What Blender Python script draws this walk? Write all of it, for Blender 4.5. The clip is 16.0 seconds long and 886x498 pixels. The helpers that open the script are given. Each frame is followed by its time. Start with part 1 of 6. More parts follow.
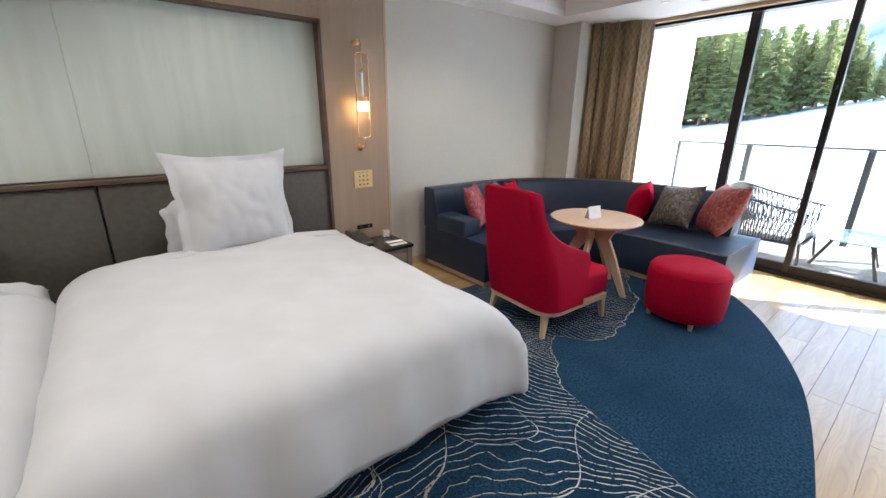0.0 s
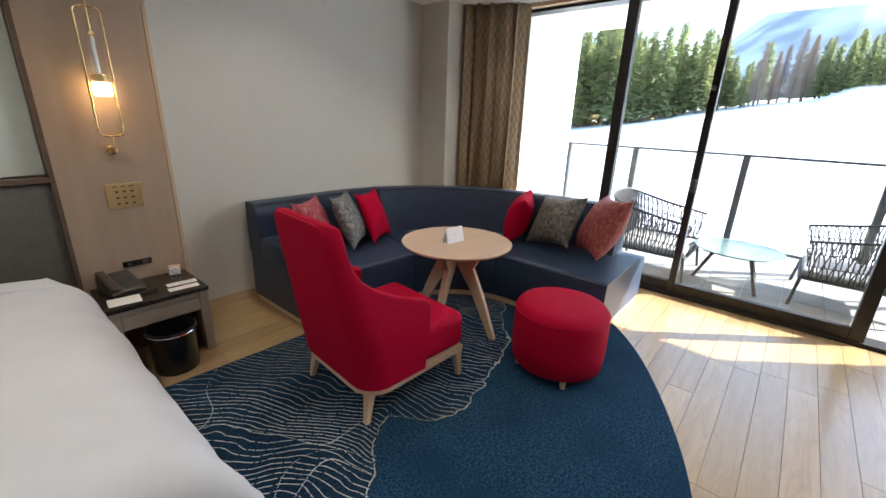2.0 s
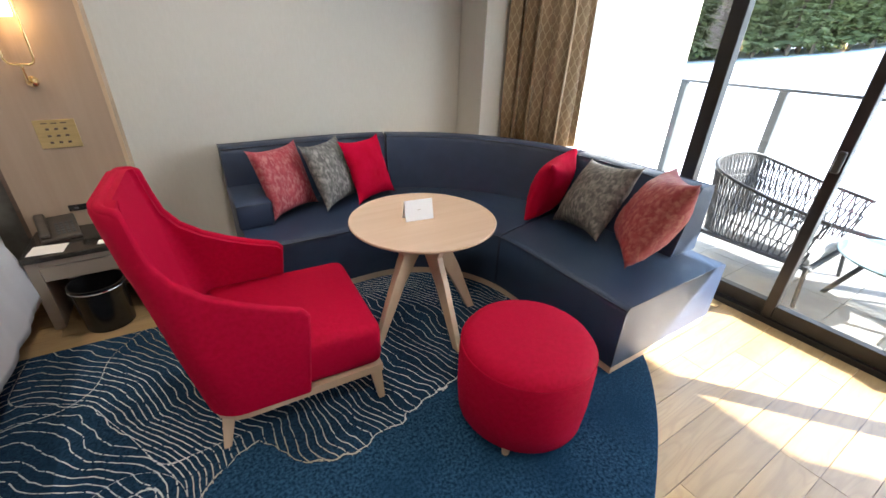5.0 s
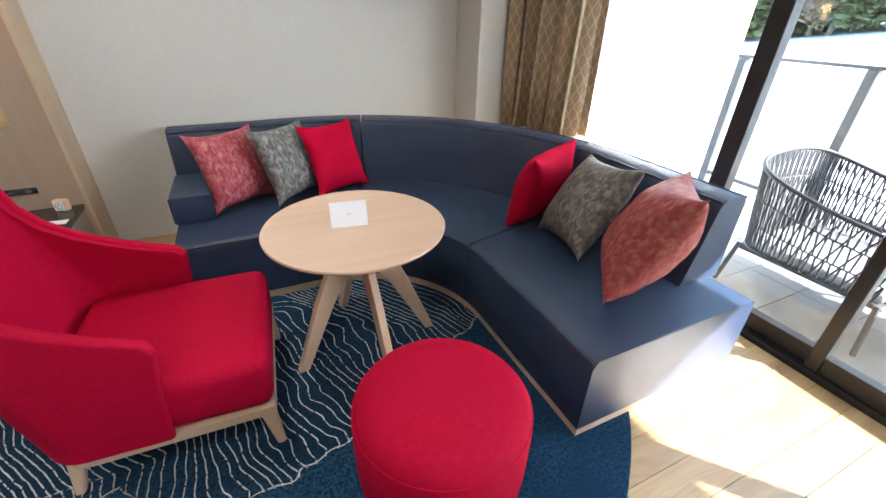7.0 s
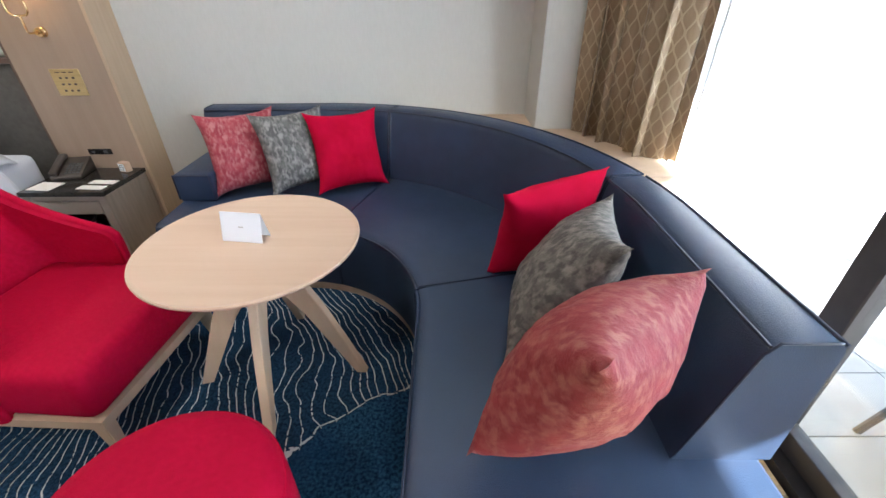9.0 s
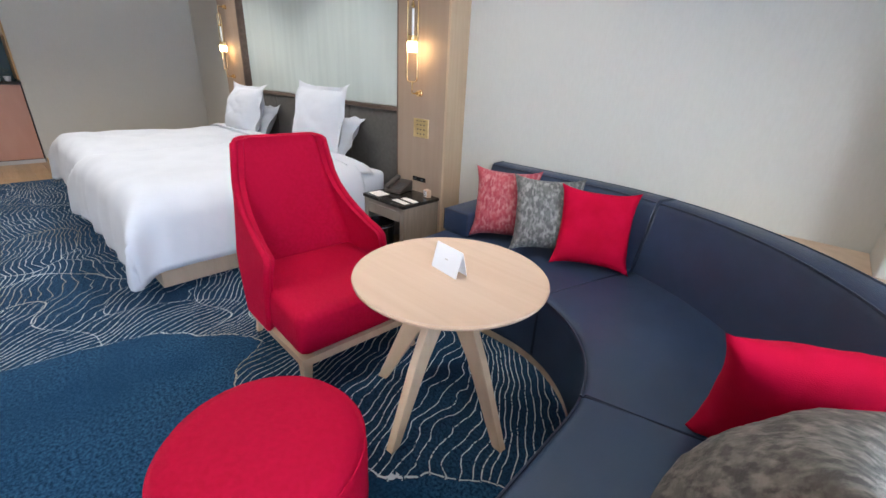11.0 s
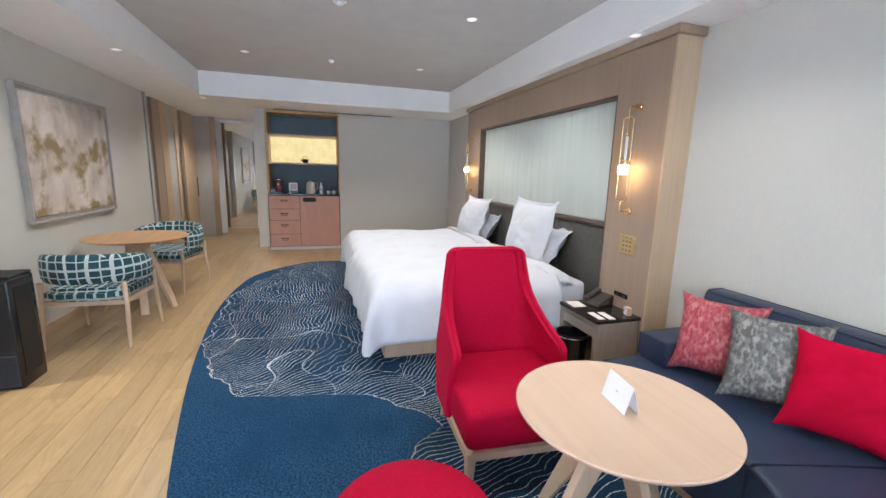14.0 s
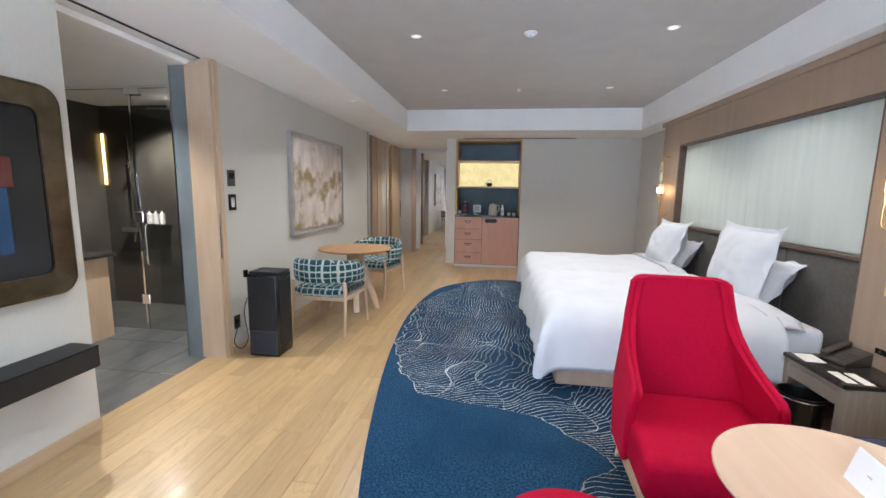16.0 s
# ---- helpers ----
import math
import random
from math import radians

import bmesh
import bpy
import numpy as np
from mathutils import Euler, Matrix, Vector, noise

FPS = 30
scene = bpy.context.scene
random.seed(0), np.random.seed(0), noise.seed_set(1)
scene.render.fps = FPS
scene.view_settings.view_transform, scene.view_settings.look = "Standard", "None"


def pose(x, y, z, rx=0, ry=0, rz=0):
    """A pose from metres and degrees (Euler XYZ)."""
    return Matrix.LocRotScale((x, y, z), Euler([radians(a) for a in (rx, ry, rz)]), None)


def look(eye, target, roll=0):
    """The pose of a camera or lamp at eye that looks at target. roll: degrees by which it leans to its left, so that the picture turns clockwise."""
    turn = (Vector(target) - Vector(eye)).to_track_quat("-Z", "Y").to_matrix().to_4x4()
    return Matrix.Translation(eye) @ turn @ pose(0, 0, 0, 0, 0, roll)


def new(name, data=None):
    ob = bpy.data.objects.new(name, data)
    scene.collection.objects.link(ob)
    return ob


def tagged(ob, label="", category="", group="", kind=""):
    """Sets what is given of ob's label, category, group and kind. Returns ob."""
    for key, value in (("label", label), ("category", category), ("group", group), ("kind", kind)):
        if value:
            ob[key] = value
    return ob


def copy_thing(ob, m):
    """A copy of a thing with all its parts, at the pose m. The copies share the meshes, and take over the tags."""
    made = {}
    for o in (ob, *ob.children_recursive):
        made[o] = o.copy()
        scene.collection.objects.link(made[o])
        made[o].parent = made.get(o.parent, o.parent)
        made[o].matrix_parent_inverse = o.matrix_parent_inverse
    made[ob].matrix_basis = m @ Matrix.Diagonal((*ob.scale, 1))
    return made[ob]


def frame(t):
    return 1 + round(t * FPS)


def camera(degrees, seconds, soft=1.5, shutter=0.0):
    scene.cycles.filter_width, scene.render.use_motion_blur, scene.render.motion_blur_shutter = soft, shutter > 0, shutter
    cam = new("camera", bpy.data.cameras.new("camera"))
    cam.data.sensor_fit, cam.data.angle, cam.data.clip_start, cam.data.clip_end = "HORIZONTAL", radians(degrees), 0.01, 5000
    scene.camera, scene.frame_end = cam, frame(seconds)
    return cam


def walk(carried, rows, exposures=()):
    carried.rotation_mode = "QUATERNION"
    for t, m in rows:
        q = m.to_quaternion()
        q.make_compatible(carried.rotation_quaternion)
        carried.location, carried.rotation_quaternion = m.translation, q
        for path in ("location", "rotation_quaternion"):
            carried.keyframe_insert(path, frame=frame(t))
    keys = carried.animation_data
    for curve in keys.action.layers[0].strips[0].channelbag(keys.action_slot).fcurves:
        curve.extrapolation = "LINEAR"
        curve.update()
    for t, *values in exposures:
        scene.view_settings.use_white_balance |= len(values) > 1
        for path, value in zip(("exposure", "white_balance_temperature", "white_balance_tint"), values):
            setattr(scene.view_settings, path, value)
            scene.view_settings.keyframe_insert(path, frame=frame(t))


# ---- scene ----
cam = camera(94.7, 16.0)
PATH = [
    (0, (2.536, 0.902, 1.463), (3.732, 2.383, 0.851), 0.5),
    (0.5, (2.818, 0.983, 1.508), (4.227, 2.282, 0.936), 0.8),
    (1, (3.101, 1.026, 1.503), (4.58, 2.248, 0.939), 1.1),
    (1.5, (3.394, 1.041, 1.511), (4.873, 2.254, 0.928), 1.6),
    (2, (3.615, 1.092, 1.474), (5.066, 2.319, 0.85), 2.0),
    (2.5, (3.864, 1.19, 1.486), (5.267, 2.446, 0.81), 2.5),
    (3, (4.045, 1.209, 1.484), (5.378, 2.501, 0.739), 2.6),
    (3.5, (4.302, 1.123, 1.539), (5.547, 2.461, 0.725), 2.7),
    (4, (4.52, 1.059, 1.546), (5.662, 2.454, 0.68), 2.4),
    (4.2, (4.583, 1.062, 1.533), (5.685, 2.477, 0.648), 2.3),
    (6.3, (5.065, 1.087, 1.441), (5.875, 2.647, 0.486), 1.3),
    (6.5, (5.142, 1.102, 1.433), (5.935, 2.66, 0.462), 1.2),
    (7, (5.396, 1.208, 1.427), (6.141, 2.772, 0.428), 1.2),
    (7.5, (5.617, 1.305, 1.422), (6.283, 2.882, 0.389), 1.3),
    (8, (5.924, 1.354, 1.416), (6.444, 2.962, 0.347), 1.7),
    (8.2, (6.056, 1.371, 1.419), (6.486, 2.987, 0.323), 0.9),
    (10.3, (6.56, 1.719, 1.326), (5.709, 3.284, 0.418), 2.7),
    (10.5, (6.566, 1.708, 1.343), (5.597, 3.223, 0.467), 3.1),
    (11, (6.642, 1.671, 1.355), (5.414, 3.044, 0.576), 3.0),
    (11.5, (6.715, 1.649, 1.395), (5.326, 2.917, 0.713), 3.0),
    (12, (6.78, 1.625, 1.435), (5.268, 2.796, 0.852), 2.6),
    (12.5, (6.797, 1.657, 1.46), (5.185, 2.73, 0.962), 2.3),
    (13, (6.802, 1.716, 1.472), (5.092, 2.657, 1.037), 2.0),
    (13.5, (6.81, 1.732, 1.474), (5.01, 2.511, 1.082), 1.8),
    (14, (6.831, 1.71, 1.48), (4.953, 2.293, 1.114), 1.6),
    (14.5, (6.844, 1.687, 1.488), (4.91, 2.063, 1.142), 1.4),
    (15, (6.849, 1.695, 1.486), (4.882, 1.856, 1.165), 1.2),
    (15.5, (6.859, 1.711, 1.486), (4.882, 1.659, 1.187), 1.0),
    (16, (6.884, 1.699, 1.476), (4.921, 1.44, 1.198), 0.9),
]
walk(cam, [(t, look(eye, target, roll)) for t, eye, target, roll in PATH],
     [(0.0, 2.78, 6100, 10), (1.0, 2.50, 6250, 10), (2.0, 2.36, 6350, 10), (4.0, 2.70, 6350, 10), (7.0, 3.0, 6050, 10), (11.0, 3.12, 5700, 10), (13.0, 3.22, 5750, 10), (16.0, 3.22, 5700, 10)])

# ---- light ----
SUN = Vector((0.64, -0.77, 0.56)).normalized()
world = bpy.data.worlds.new("world")
scene.world = world
world.use_nodes = True
_n = world.node_tree
_sky = _n.nodes.new("ShaderNodeTexSky")
_sky.sky_type = "NISHITA"
_sky.sun_disc = False
_sky.sun_elevation = math.asin(SUN.z)
_sky.sun_rotation = math.atan2(SUN.x, SUN.y)
_n.links.new(_sky.outputs[0], _n.nodes["Background"].inputs[0])
_n.nodes["Background"].inputs[1].default_value = 0.15


def lamp(name, kind, m, power, color=(1, 1, 1), **kw):
    d = bpy.data.lights.new(name, kind)
    d.energy, d.color = power, color
    for k, v in kw.items():
        if k == "size":
            d.size = v
        elif k == "angle":
            d.angle = v
        elif k == "radius":
            d.shadow_soft_size = v
        elif k == "spot":
            d.spot_size, d.spot_blend = v, 0.6
    o = new(name, d)
    o.matrix_world = m
    return o


sun = lamp("sun", "SUN", look(SUN * 50, (0, 0, 0)), 4.0, (1.0, 0.95, 0.87), angle=radians(0.5))

DL = 10.0

# ---- materials ----


def mat(name, c1, c2=None, scale=6.0, stretch=(1, 1, 1), rough=0.6, metal=0.0, bump=0.0, bscale=60.0, bstretch=(1, 1, 1),
        sheen=0.0, coat=0.0, detail=4.0, rand=0.0, mix=(0.35, 0.65), c3=None, scale3=1.3, rvar=0.0, emit=None, emit_k=0.0,
        sheen_tint=None, spec=None):
    m = bpy.data.materials.new(name)
    m.use_nodes = True
    t = m.node_tree
    b = t.nodes["Principled BSDF"]
    L = t.links.new
    co = t.nodes.new("ShaderNodeTexCoord")

    def noise_at(sc, st, det):
        mp = t.nodes.new("ShaderNodeMapping")
        mp.inputs["Scale"].default_value = st
        L(co.outputs["Object"], mp.inputs["Vector"])
        n = t.nodes.new("ShaderNodeTexNoise")
        n.inputs["Scale"].default_value, n.inputs["Detail"].default_value = sc, det
        L(mp.outputs[0], n.inputs["Vector"])
        return n, mp
    c2 = c2 or tuple(min(1, x * 1.12) for x in c1)
    n, mp = noise_at(scale, stretch, detail)
    if rand:
        oi = t.nodes.new("ShaderNodeObjectInfo")
        mul = t.nodes.new("ShaderNodeMath")
        mul.operation = "MULTIPLY"
        mul.inputs[1].default_value = 37.0
        L(oi.outputs["Random"], mul.inputs[0])
        L(mul.outputs[0], mp.inputs["Location"])
    r = t.nodes.new("ShaderNodeValToRGB")
    r.color_ramp.elements[0].position, r.color_ramp.elements[1].position = mix
    r.color_ramp.elements[0].color, r.color_ramp.elements[1].color = (*c1, 1), (*c2, 1)
    L(n.outputs[0], r.inputs[0])
    col = r.outputs[0]
    if c3:
        n3, _ = noise_at(scale3, (1, 1, 1), 2.0)
        mx = t.nodes.new("ShaderNodeMixRGB")
        mx.inputs[2].default_value = (*c3, 1)
        r3 = t.nodes.new("ShaderNodeMapRange")
        r3.inputs["From Min"].default_value, r3.inputs["From Max"].default_value = 0.45, 0.75
        L(n3.outputs[0], r3.inputs[0])
        L(r3.outputs[0], mx.inputs[0])
        L(col, mx.inputs[1])
        col = mx.outputs[0]
    if rand:
        hs = t.nodes.new("ShaderNodeHueSaturation")
        mr = t.nodes.new("ShaderNodeMapRange")
        mr.inputs["To Min"].default_value, mr.inputs["To Max"].default_value = 1 - rand, 1 + rand
        L(oi.outputs["Random"], mr.inputs[0])
        L(mr.outputs[0], hs.inputs["Value"])
        L(col, hs.inputs["Color"])
        col = hs.outputs[0]
    L(col, b.inputs["Base Color"])
    b.inputs["Roughness"].default_value, b.inputs["Metallic"].default_value = rough, metal
    if rvar:
        nr, _ = noise_at(3.0, (1, 1, 1), 3.0)
        mr = t.nodes.new("ShaderNodeMapRange")
        mr.inputs["To Min"].default_value, mr.inputs["To Max"].default_value = rough - rvar, rough + rvar
        L(nr.outputs[0], mr.inputs[0])
        L(mr.outputs[0], b.inputs["Roughness"])
    if sheen:
        b.inputs["Sheen Weight"].default_value, b.inputs["Sheen Roughness"].default_value = sheen, 0.35
        if sheen_tint:
            b.inputs["Sheen Tint"].default_value = (*sheen_tint, 1)
    if coat:
        b.inputs["Coat Weight"].default_value = coat
    if spec is not None:
        b.inputs["Specular IOR Level"].default_value = spec
    if bump:
        nb, _ = noise_at(bscale, bstretch, 5.0)
        bp = t.nodes.new("ShaderNodeBump")
        bp.inputs["Strength"].default_value, bp.inputs["Distance"].default_value = bump, 0.004
        L(nb.outputs[0], bp.inputs["Height"])
        L(bp.outputs[0], b.inputs["Normal"])
    if emit:
        b.inputs["Emission Color"].default_value, b.inputs["Emission Strength"].default_value = (*emit, 1), emit_k
    return m


M_WALL = mat("wallcovering", (0.60, 0.585, 0.53), (0.62, 0.605, 0.55), 90, (1, 1, 0.25), 0.85, bump=0.05, bscale=220, bstretch=(1, 1, 0.15), c3=(0.605, 0.59, 0.54))
M_CEIL = mat("ceiling_paint", (0.90, 0.90, 0.89), (0.92, 0.92, 0.91), 3, rough=0.9, bump=0.05, bscale=120)
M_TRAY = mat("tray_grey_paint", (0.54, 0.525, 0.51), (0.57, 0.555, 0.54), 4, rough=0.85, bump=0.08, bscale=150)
M_PANEL = mat("taupe_veneer", (0.345, 0.25, 0.175), (0.375, 0.275, 0.195), 9, (3, 3, 0.15), 0.5, bump=0.12, bscale=70, bstretch=(2, 2, 0.1), c3=(0.36, 0.262, 0.185))
M_PANEL_EDGE = mat("oak_edge", (0.49, 0.36, 0.23), (0.53, 0.395, 0.26), 12, (4, 4, 0.2), 0.5, bump=0.1, bscale=80, bstretch=(2, 2, 0.1))
M_OAK = mat("pale_oak", (0.57, 0.42, 0.28), (0.65, 0.495, 0.345), 14, (1, 1, 0.15), 0.45, bump=0.08, bscale=90, bstretch=(2, 2, 0.2), c3=(0.58, 0.42, 0.27))
M_BEECH = mat("beech_top", (0.60, 0.42, 0.29), (0.635, 0.455, 0.32), 12, (0.12, 2.0, 1), 0.5, bump=0.05, bscale=70, bstretch=(0.2, 2, 1))
M_FLOOR = mat("oak_plank", (0.40, 0.27, 0.125), (0.465, 0.32, 0.155), 7, (0.35, 5, 1), 0.30, bump=0.15, bscale=40, bstretch=(0.15, 4, 1), rand=0.14, coat=0.35, rvar=0.08)


def cathedral_grain(m, depth=0.24):
    """Nested arches of growth rings along the board, different on every board."""
    t = m.node_tree
    L = t.links.new
    b = t.nodes["Principled BSDF"]
    base = b.inputs["Base Color"].links[0].from_socket
    co, oi = t.nodes.new("ShaderNodeTexCoord"), t.nodes.new("ShaderNodeObjectInfo")
    k = t.nodes.new("ShaderNodeMath")
    k.operation, k.inputs[1].default_value = "MULTIPLY", 53.0
    L(oi.outputs["Random"], k.inputs[0])
    mp = t.nodes.new("ShaderNodeMapping")
    mp.inputs["Scale"].default_value = (0.8, 5.5, 1)
    L(co.outputs["Object"], mp.inputs["Vector"])
    L(k.outputs[0], mp.inputs["Location"])
    n = t.nodes.new("ShaderNodeTexNoise")
    n.inputs["Scale"].default_value, n.inputs["Detail"].default_value = 1.5, 1.5
    L(mp.outputs[0], n.inputs["Vector"])
    a = t.nodes.new("ShaderNodeMath")
    a.operation, a.inputs[1].default_value = "MULTIPLY", 100.0
    L(n.outputs[0], a.inputs[0])
    sn = t.nodes.new("ShaderNodeMath")
    sn.operation = "SINE"
    L(a.outputs[0], sn.inputs[0])
    mr = t.nodes.new("ShaderNodeMapRange")
    mr.inputs["From Min"].default_value, mr.inputs["From Max"].default_value = 0.25, 1.0
    mr.inputs["To Max"].default_value = depth
    L(sn.outputs[0], mr.inputs[0])
    mx = t.nodes.new("ShaderNodeMixRGB")
    mx.inputs[2].default_value = (0.27, 0.165, 0.08, 1)
    L(mr.outputs[0], mx.inputs[0])
    L(base, mx.inputs[1])
    L(mx.outputs[0], b.inputs["Base Color"])
    b.inputs["Coat Roughness"].default_value = 0.16
    b.inputs["Specular IOR Level"].default_value = 0.75


cathedral_grain(M_FLOOR)
M_GAP = mat("floor_gap", (0.30, 0.19, 0.095), rough=0.8)
M_BASE = mat("wood_skirting", (0.50, 0.36, 0.21), (0.57, 0.42, 0.26), 8, (0.2, 3, 3), 0.45)
M_GREEN = mat("celadon_fabric", (0.56, 0.61, 0.56), (0.62, 0.67, 0.615), 14, (1, 1, 0.08), 0.6, bump=0.2, bscale=300, sheen=0.2, c3=(0.59, 0.64, 0.59))
M_HEAD = mat("grey_leather", (0.085, 0.078, 0.068), (0.105, 0.097, 0.085), 30, rough=0.5, bump=0.25, bscale=260)
M_DARKWOOD = mat("dark_trim", (0.10, 0.065, 0.045), (0.14, 0.09, 0.065), 12, (0.2, 2, 2), 0.45)
M_NAVY = mat("navy_leather", (0.021, 0.035, 0.072), (0.027, 0.044, 0.088), 9, rough=0.42, bump=0.3, bscale=320, rvar=0.06, c3=(0.021, 0.041, 0.074))
M_PIPE = mat("navy_piping", (0.015, 0.022, 0.045), rough=0.4)
M_RED = mat("red_velvet", (0.375, 0.0005, 0.022), (0.44, 0.0009, 0.031), 60, rough=0.7, bump=0.5, bscale=520, sheen=0.16, sheen_tint=(1, 0.03, 0.12), spec=0.12, detail=6, c3=(0.42, 0.0007, 0.029), scale3=2.0)
M_REDCL = mat("red_cotton", (0.40, 0.0008, 0.022), (0.47, 0.0012, 0.032), 8, rough=0.85, bump=0.3, bscale=400, sheen=0.06, sheen_tint=(1, 0.05, 0.12), spec=0.1)
M_LINEN = mat("white_linen", (0.63, 0.64, 0.665), (0.67, 0.68, 0.705), 5, rough=0.8, bump=0.25, bscale=14, sheen=0.15)
M_BRASS = mat("brass", (0.78, 0.56, 0.26), (0.84, 0.62, 0.31), 20, rough=0.22, metal=1.0)
M_BRASSB = mat("brushed_brass", (0.68, 0.52, 0.25), (0.76, 0.59, 0.30), 30, (0.1, 1, 6), 0.42, metal=1.0)
M_BLACK = mat("black_plastic", (0.009, 0.009, 0.010), (0.013, 0.013, 0.014), 20, rough=0.2)
M_BLACKM = mat("black_matte", (0.009, 0.0095, 0.010), (0.014, 0.0145, 0.015), 30, rough=0.5, bump=0.15, bscale=300)
M_STONE = mat("black_stone_top", (0.018, 0.016, 0.014), (0.035, 0.030, 0.026), 40, rough=0.12)
M_TAUPE = mat("nightstand_laminate", (0.27, 0.22, 0.175), (0.32, 0.265, 0.21), 16, (0.3, 3, 0.3), 0.5, bump=0.1, bscale=90, bstretch=(0.1, 1, 1))
M_PAPER = mat("paper_card", (0.78, 0.74, 0.68), (0.81, 0.77, 0.71), 4, rough=0.8)
M_WHITE = mat("white_card", (0.84, 0.86, 0.9), (0.87, 0.89, 0.92), 4, rough=0.7)
M_WHITEP = mat("white_plaster", (0.80, 0.80, 0.80), (0.85, 0.85, 0.85), 3, rough=0.85, bump=0.1, bscale=90)
M_FRAME = mat("bronze_aluminium", (0.022, 0.021, 0.021), (0.03, 0.029, 0.029), 12, rough=0.42, metal=0.3)
M_STEEL = mat("rail_steel", (0.06, 0.065, 0.07), (0.08, 0.085, 0.09), 12, rough=0.5, metal=0.2)
M_CHROME = mat("chrome", (0.8, 0.8, 0.82), rough=0.08, metal=1.0)
M_SNOW = mat("snow", (0.86, 0.88, 0.92), (0.9, 0.92, 0.95), 0.3, rough=0.75, bump=0.2, bscale=3)
M_DECK = mat("balcony_tile", (0.26, 0.25, 0.24), (0.32, 0.31, 0.29), 5, rough=0.6, bump=0.1, bscale=60, rand=0.06)


def glass(name, tint=(1, 1, 1), rough=0.0):
    m = bpy.data.materials.new(name)
    m.use_nodes = True
    t = m.node_tree
    for n in list(t.nodes):
        if n.type == "BSDF_PRINCIPLED":
            t.nodes.remove(n)
    tr, gl, mx, fr = (t.nodes.new(k) for k in ("ShaderNodeBsdfTransparent", "ShaderNodeBsdfGlossy", "ShaderNodeMixShader", "ShaderNodeLayerWeight"))
    tr.inputs[0].default_value = (*tint, 1)
    gl.inputs["Roughness"].default_value = rough
    fr.inputs[0].default_value = 0.5
    pw, ml = t.nodes.new("ShaderNodeMath"), t.nodes.new("ShaderNodeMath")
    pw.operation, pw.inputs[1].default_value = "POWER", 4.0
    ml.operation, ml.inputs[1].default_value, ml.inputs[2].default_value = "MULTIPLY_ADD", 0.5, 0.035
    t.links.new(fr.outputs["Facing"], pw.inputs[0])
    t.links.new(pw.outputs[0], ml.inputs[0])
    t.links.new(ml.outputs[0], mx.inputs[0])
    t.links.new(tr.outputs[0], mx.inputs[1])
    t.links.new(gl.outputs[0], mx.inputs[2])
    t.links.new(mx.outputs[0], t.nodes["Material Output"].inputs[0])
    return m


M_GLASS = glass("window_glass", (0.97, 0.99, 0.98))
M_DGLASS = glass("smoked_glass", (0.78, 0.79, 0.78))

# ---- mesh helpers ----


def part(name, bm, material, parent=None, label="", smooth=None, kind="", category=""):
    bmesh.ops.recalc_face_normals(bm, faces=bm.faces[:])
    me = bpy.data.meshes.new(name)
    bm.to_mesh(me)
    bm.free()
    me.materials.append(material)
    if smooth is not None:
        me.shade_smooth()
        if smooth < 180:
            me.set_sharp_from_angle(angle=radians(smooth))
    o = new(name, me)
    o.parent = parent
    return tagged(o, label, category, "", kind)


def thing(name, m, label, category, group=""):
    o = new(name)
    o.matrix_world = m
    o.empty_display_size = 0.1
    return tagged(o, label, category, group)


def BM():
    return bmesh.new()


def box(bm, x0, y0, z0, x1, y1, z1, bev=0.0, seg=1, m=None):
    v = [bm.verts.new((x, y, z)) for x in (x0, x1) for y in (y0, y1) for z in (z0, z1)]
    fs = [bm.faces.new([v[i] for i in q]) for q in ((0, 1, 3, 2), (4, 6, 7, 5), (0, 4, 5, 1), (2, 3, 7, 6), (0, 2, 6, 4), (1, 5, 7, 3))]
    if m is not None:
        for q in v:
            q.co = m @ q.co
    if bev:
        es = list({e for f in fs for e in f.edges})
        bmesh.ops.bevel(bm, geom=es, offset=bev, segments=seg, affect="EDGES", profile=0.5)
    return bm


def ring(bm, pts):
    return [bm.verts.new(p) for p in pts]


def bridge(bm, a, b, closed=True):
    n = len(a)
    for i in range(n if closed else n - 1):
        j = (i + 1) % n
        bm.faces.new((a[i], a[j], b[j], b[i]))


def lathe(bm, prof, seg=24, cx=0.0, cy=0.0, cap=True):
    rs = [ring(bm, [(cx + r * math.cos(2 * math.pi * k / seg), cy + r * math.sin(2 * math.pi * k / seg), z) for k in range(seg)]) for r, z in prof]
    for a, b in zip(rs, rs[1:]):
        bridge(bm, a, b)
    if cap:
        bm.faces.new(rs[0])
        bm.faces.new(rs[-1])
    return bm


def tube(bm, pts, r, seg=8, closed=False, r2=None):
    pts = [Vector(p) for p in pts]
    n = len(pts)
    rs = []
    up = None
    for i, p in enumerate(pts):
        if closed:
            d = pts[(i + 1) % n] - pts[i - 1]
        else:
            d = pts[min(i + 1, n - 1)] - pts[max(i - 1, 0)]
        d.normalize()
        if up is None:
            up = Vector((0, 0, 1)) if abs(d.z) < 0.9 else Vector((1, 0, 0))
        a = d.cross(up).normalized()
        up = a.cross(d).normalized()
        rr = r if r2 is None else r + (r2 - r) * i / (n - 1)
        rs.append(ring(bm, [p + rr * (math.cos(2 * math.pi * k / seg) * a + math.sin(2 * math.pi * k / seg) * up) for k in range(seg)]))
    for a, b in zip(rs, rs[1:]):
        bridge(bm, a, b)
    if closed:
        bridge(bm, rs[-1], rs[0])
    else:
        bm.faces.new(rs[0])
        bm.faces.new(rs[-1])
    return bm


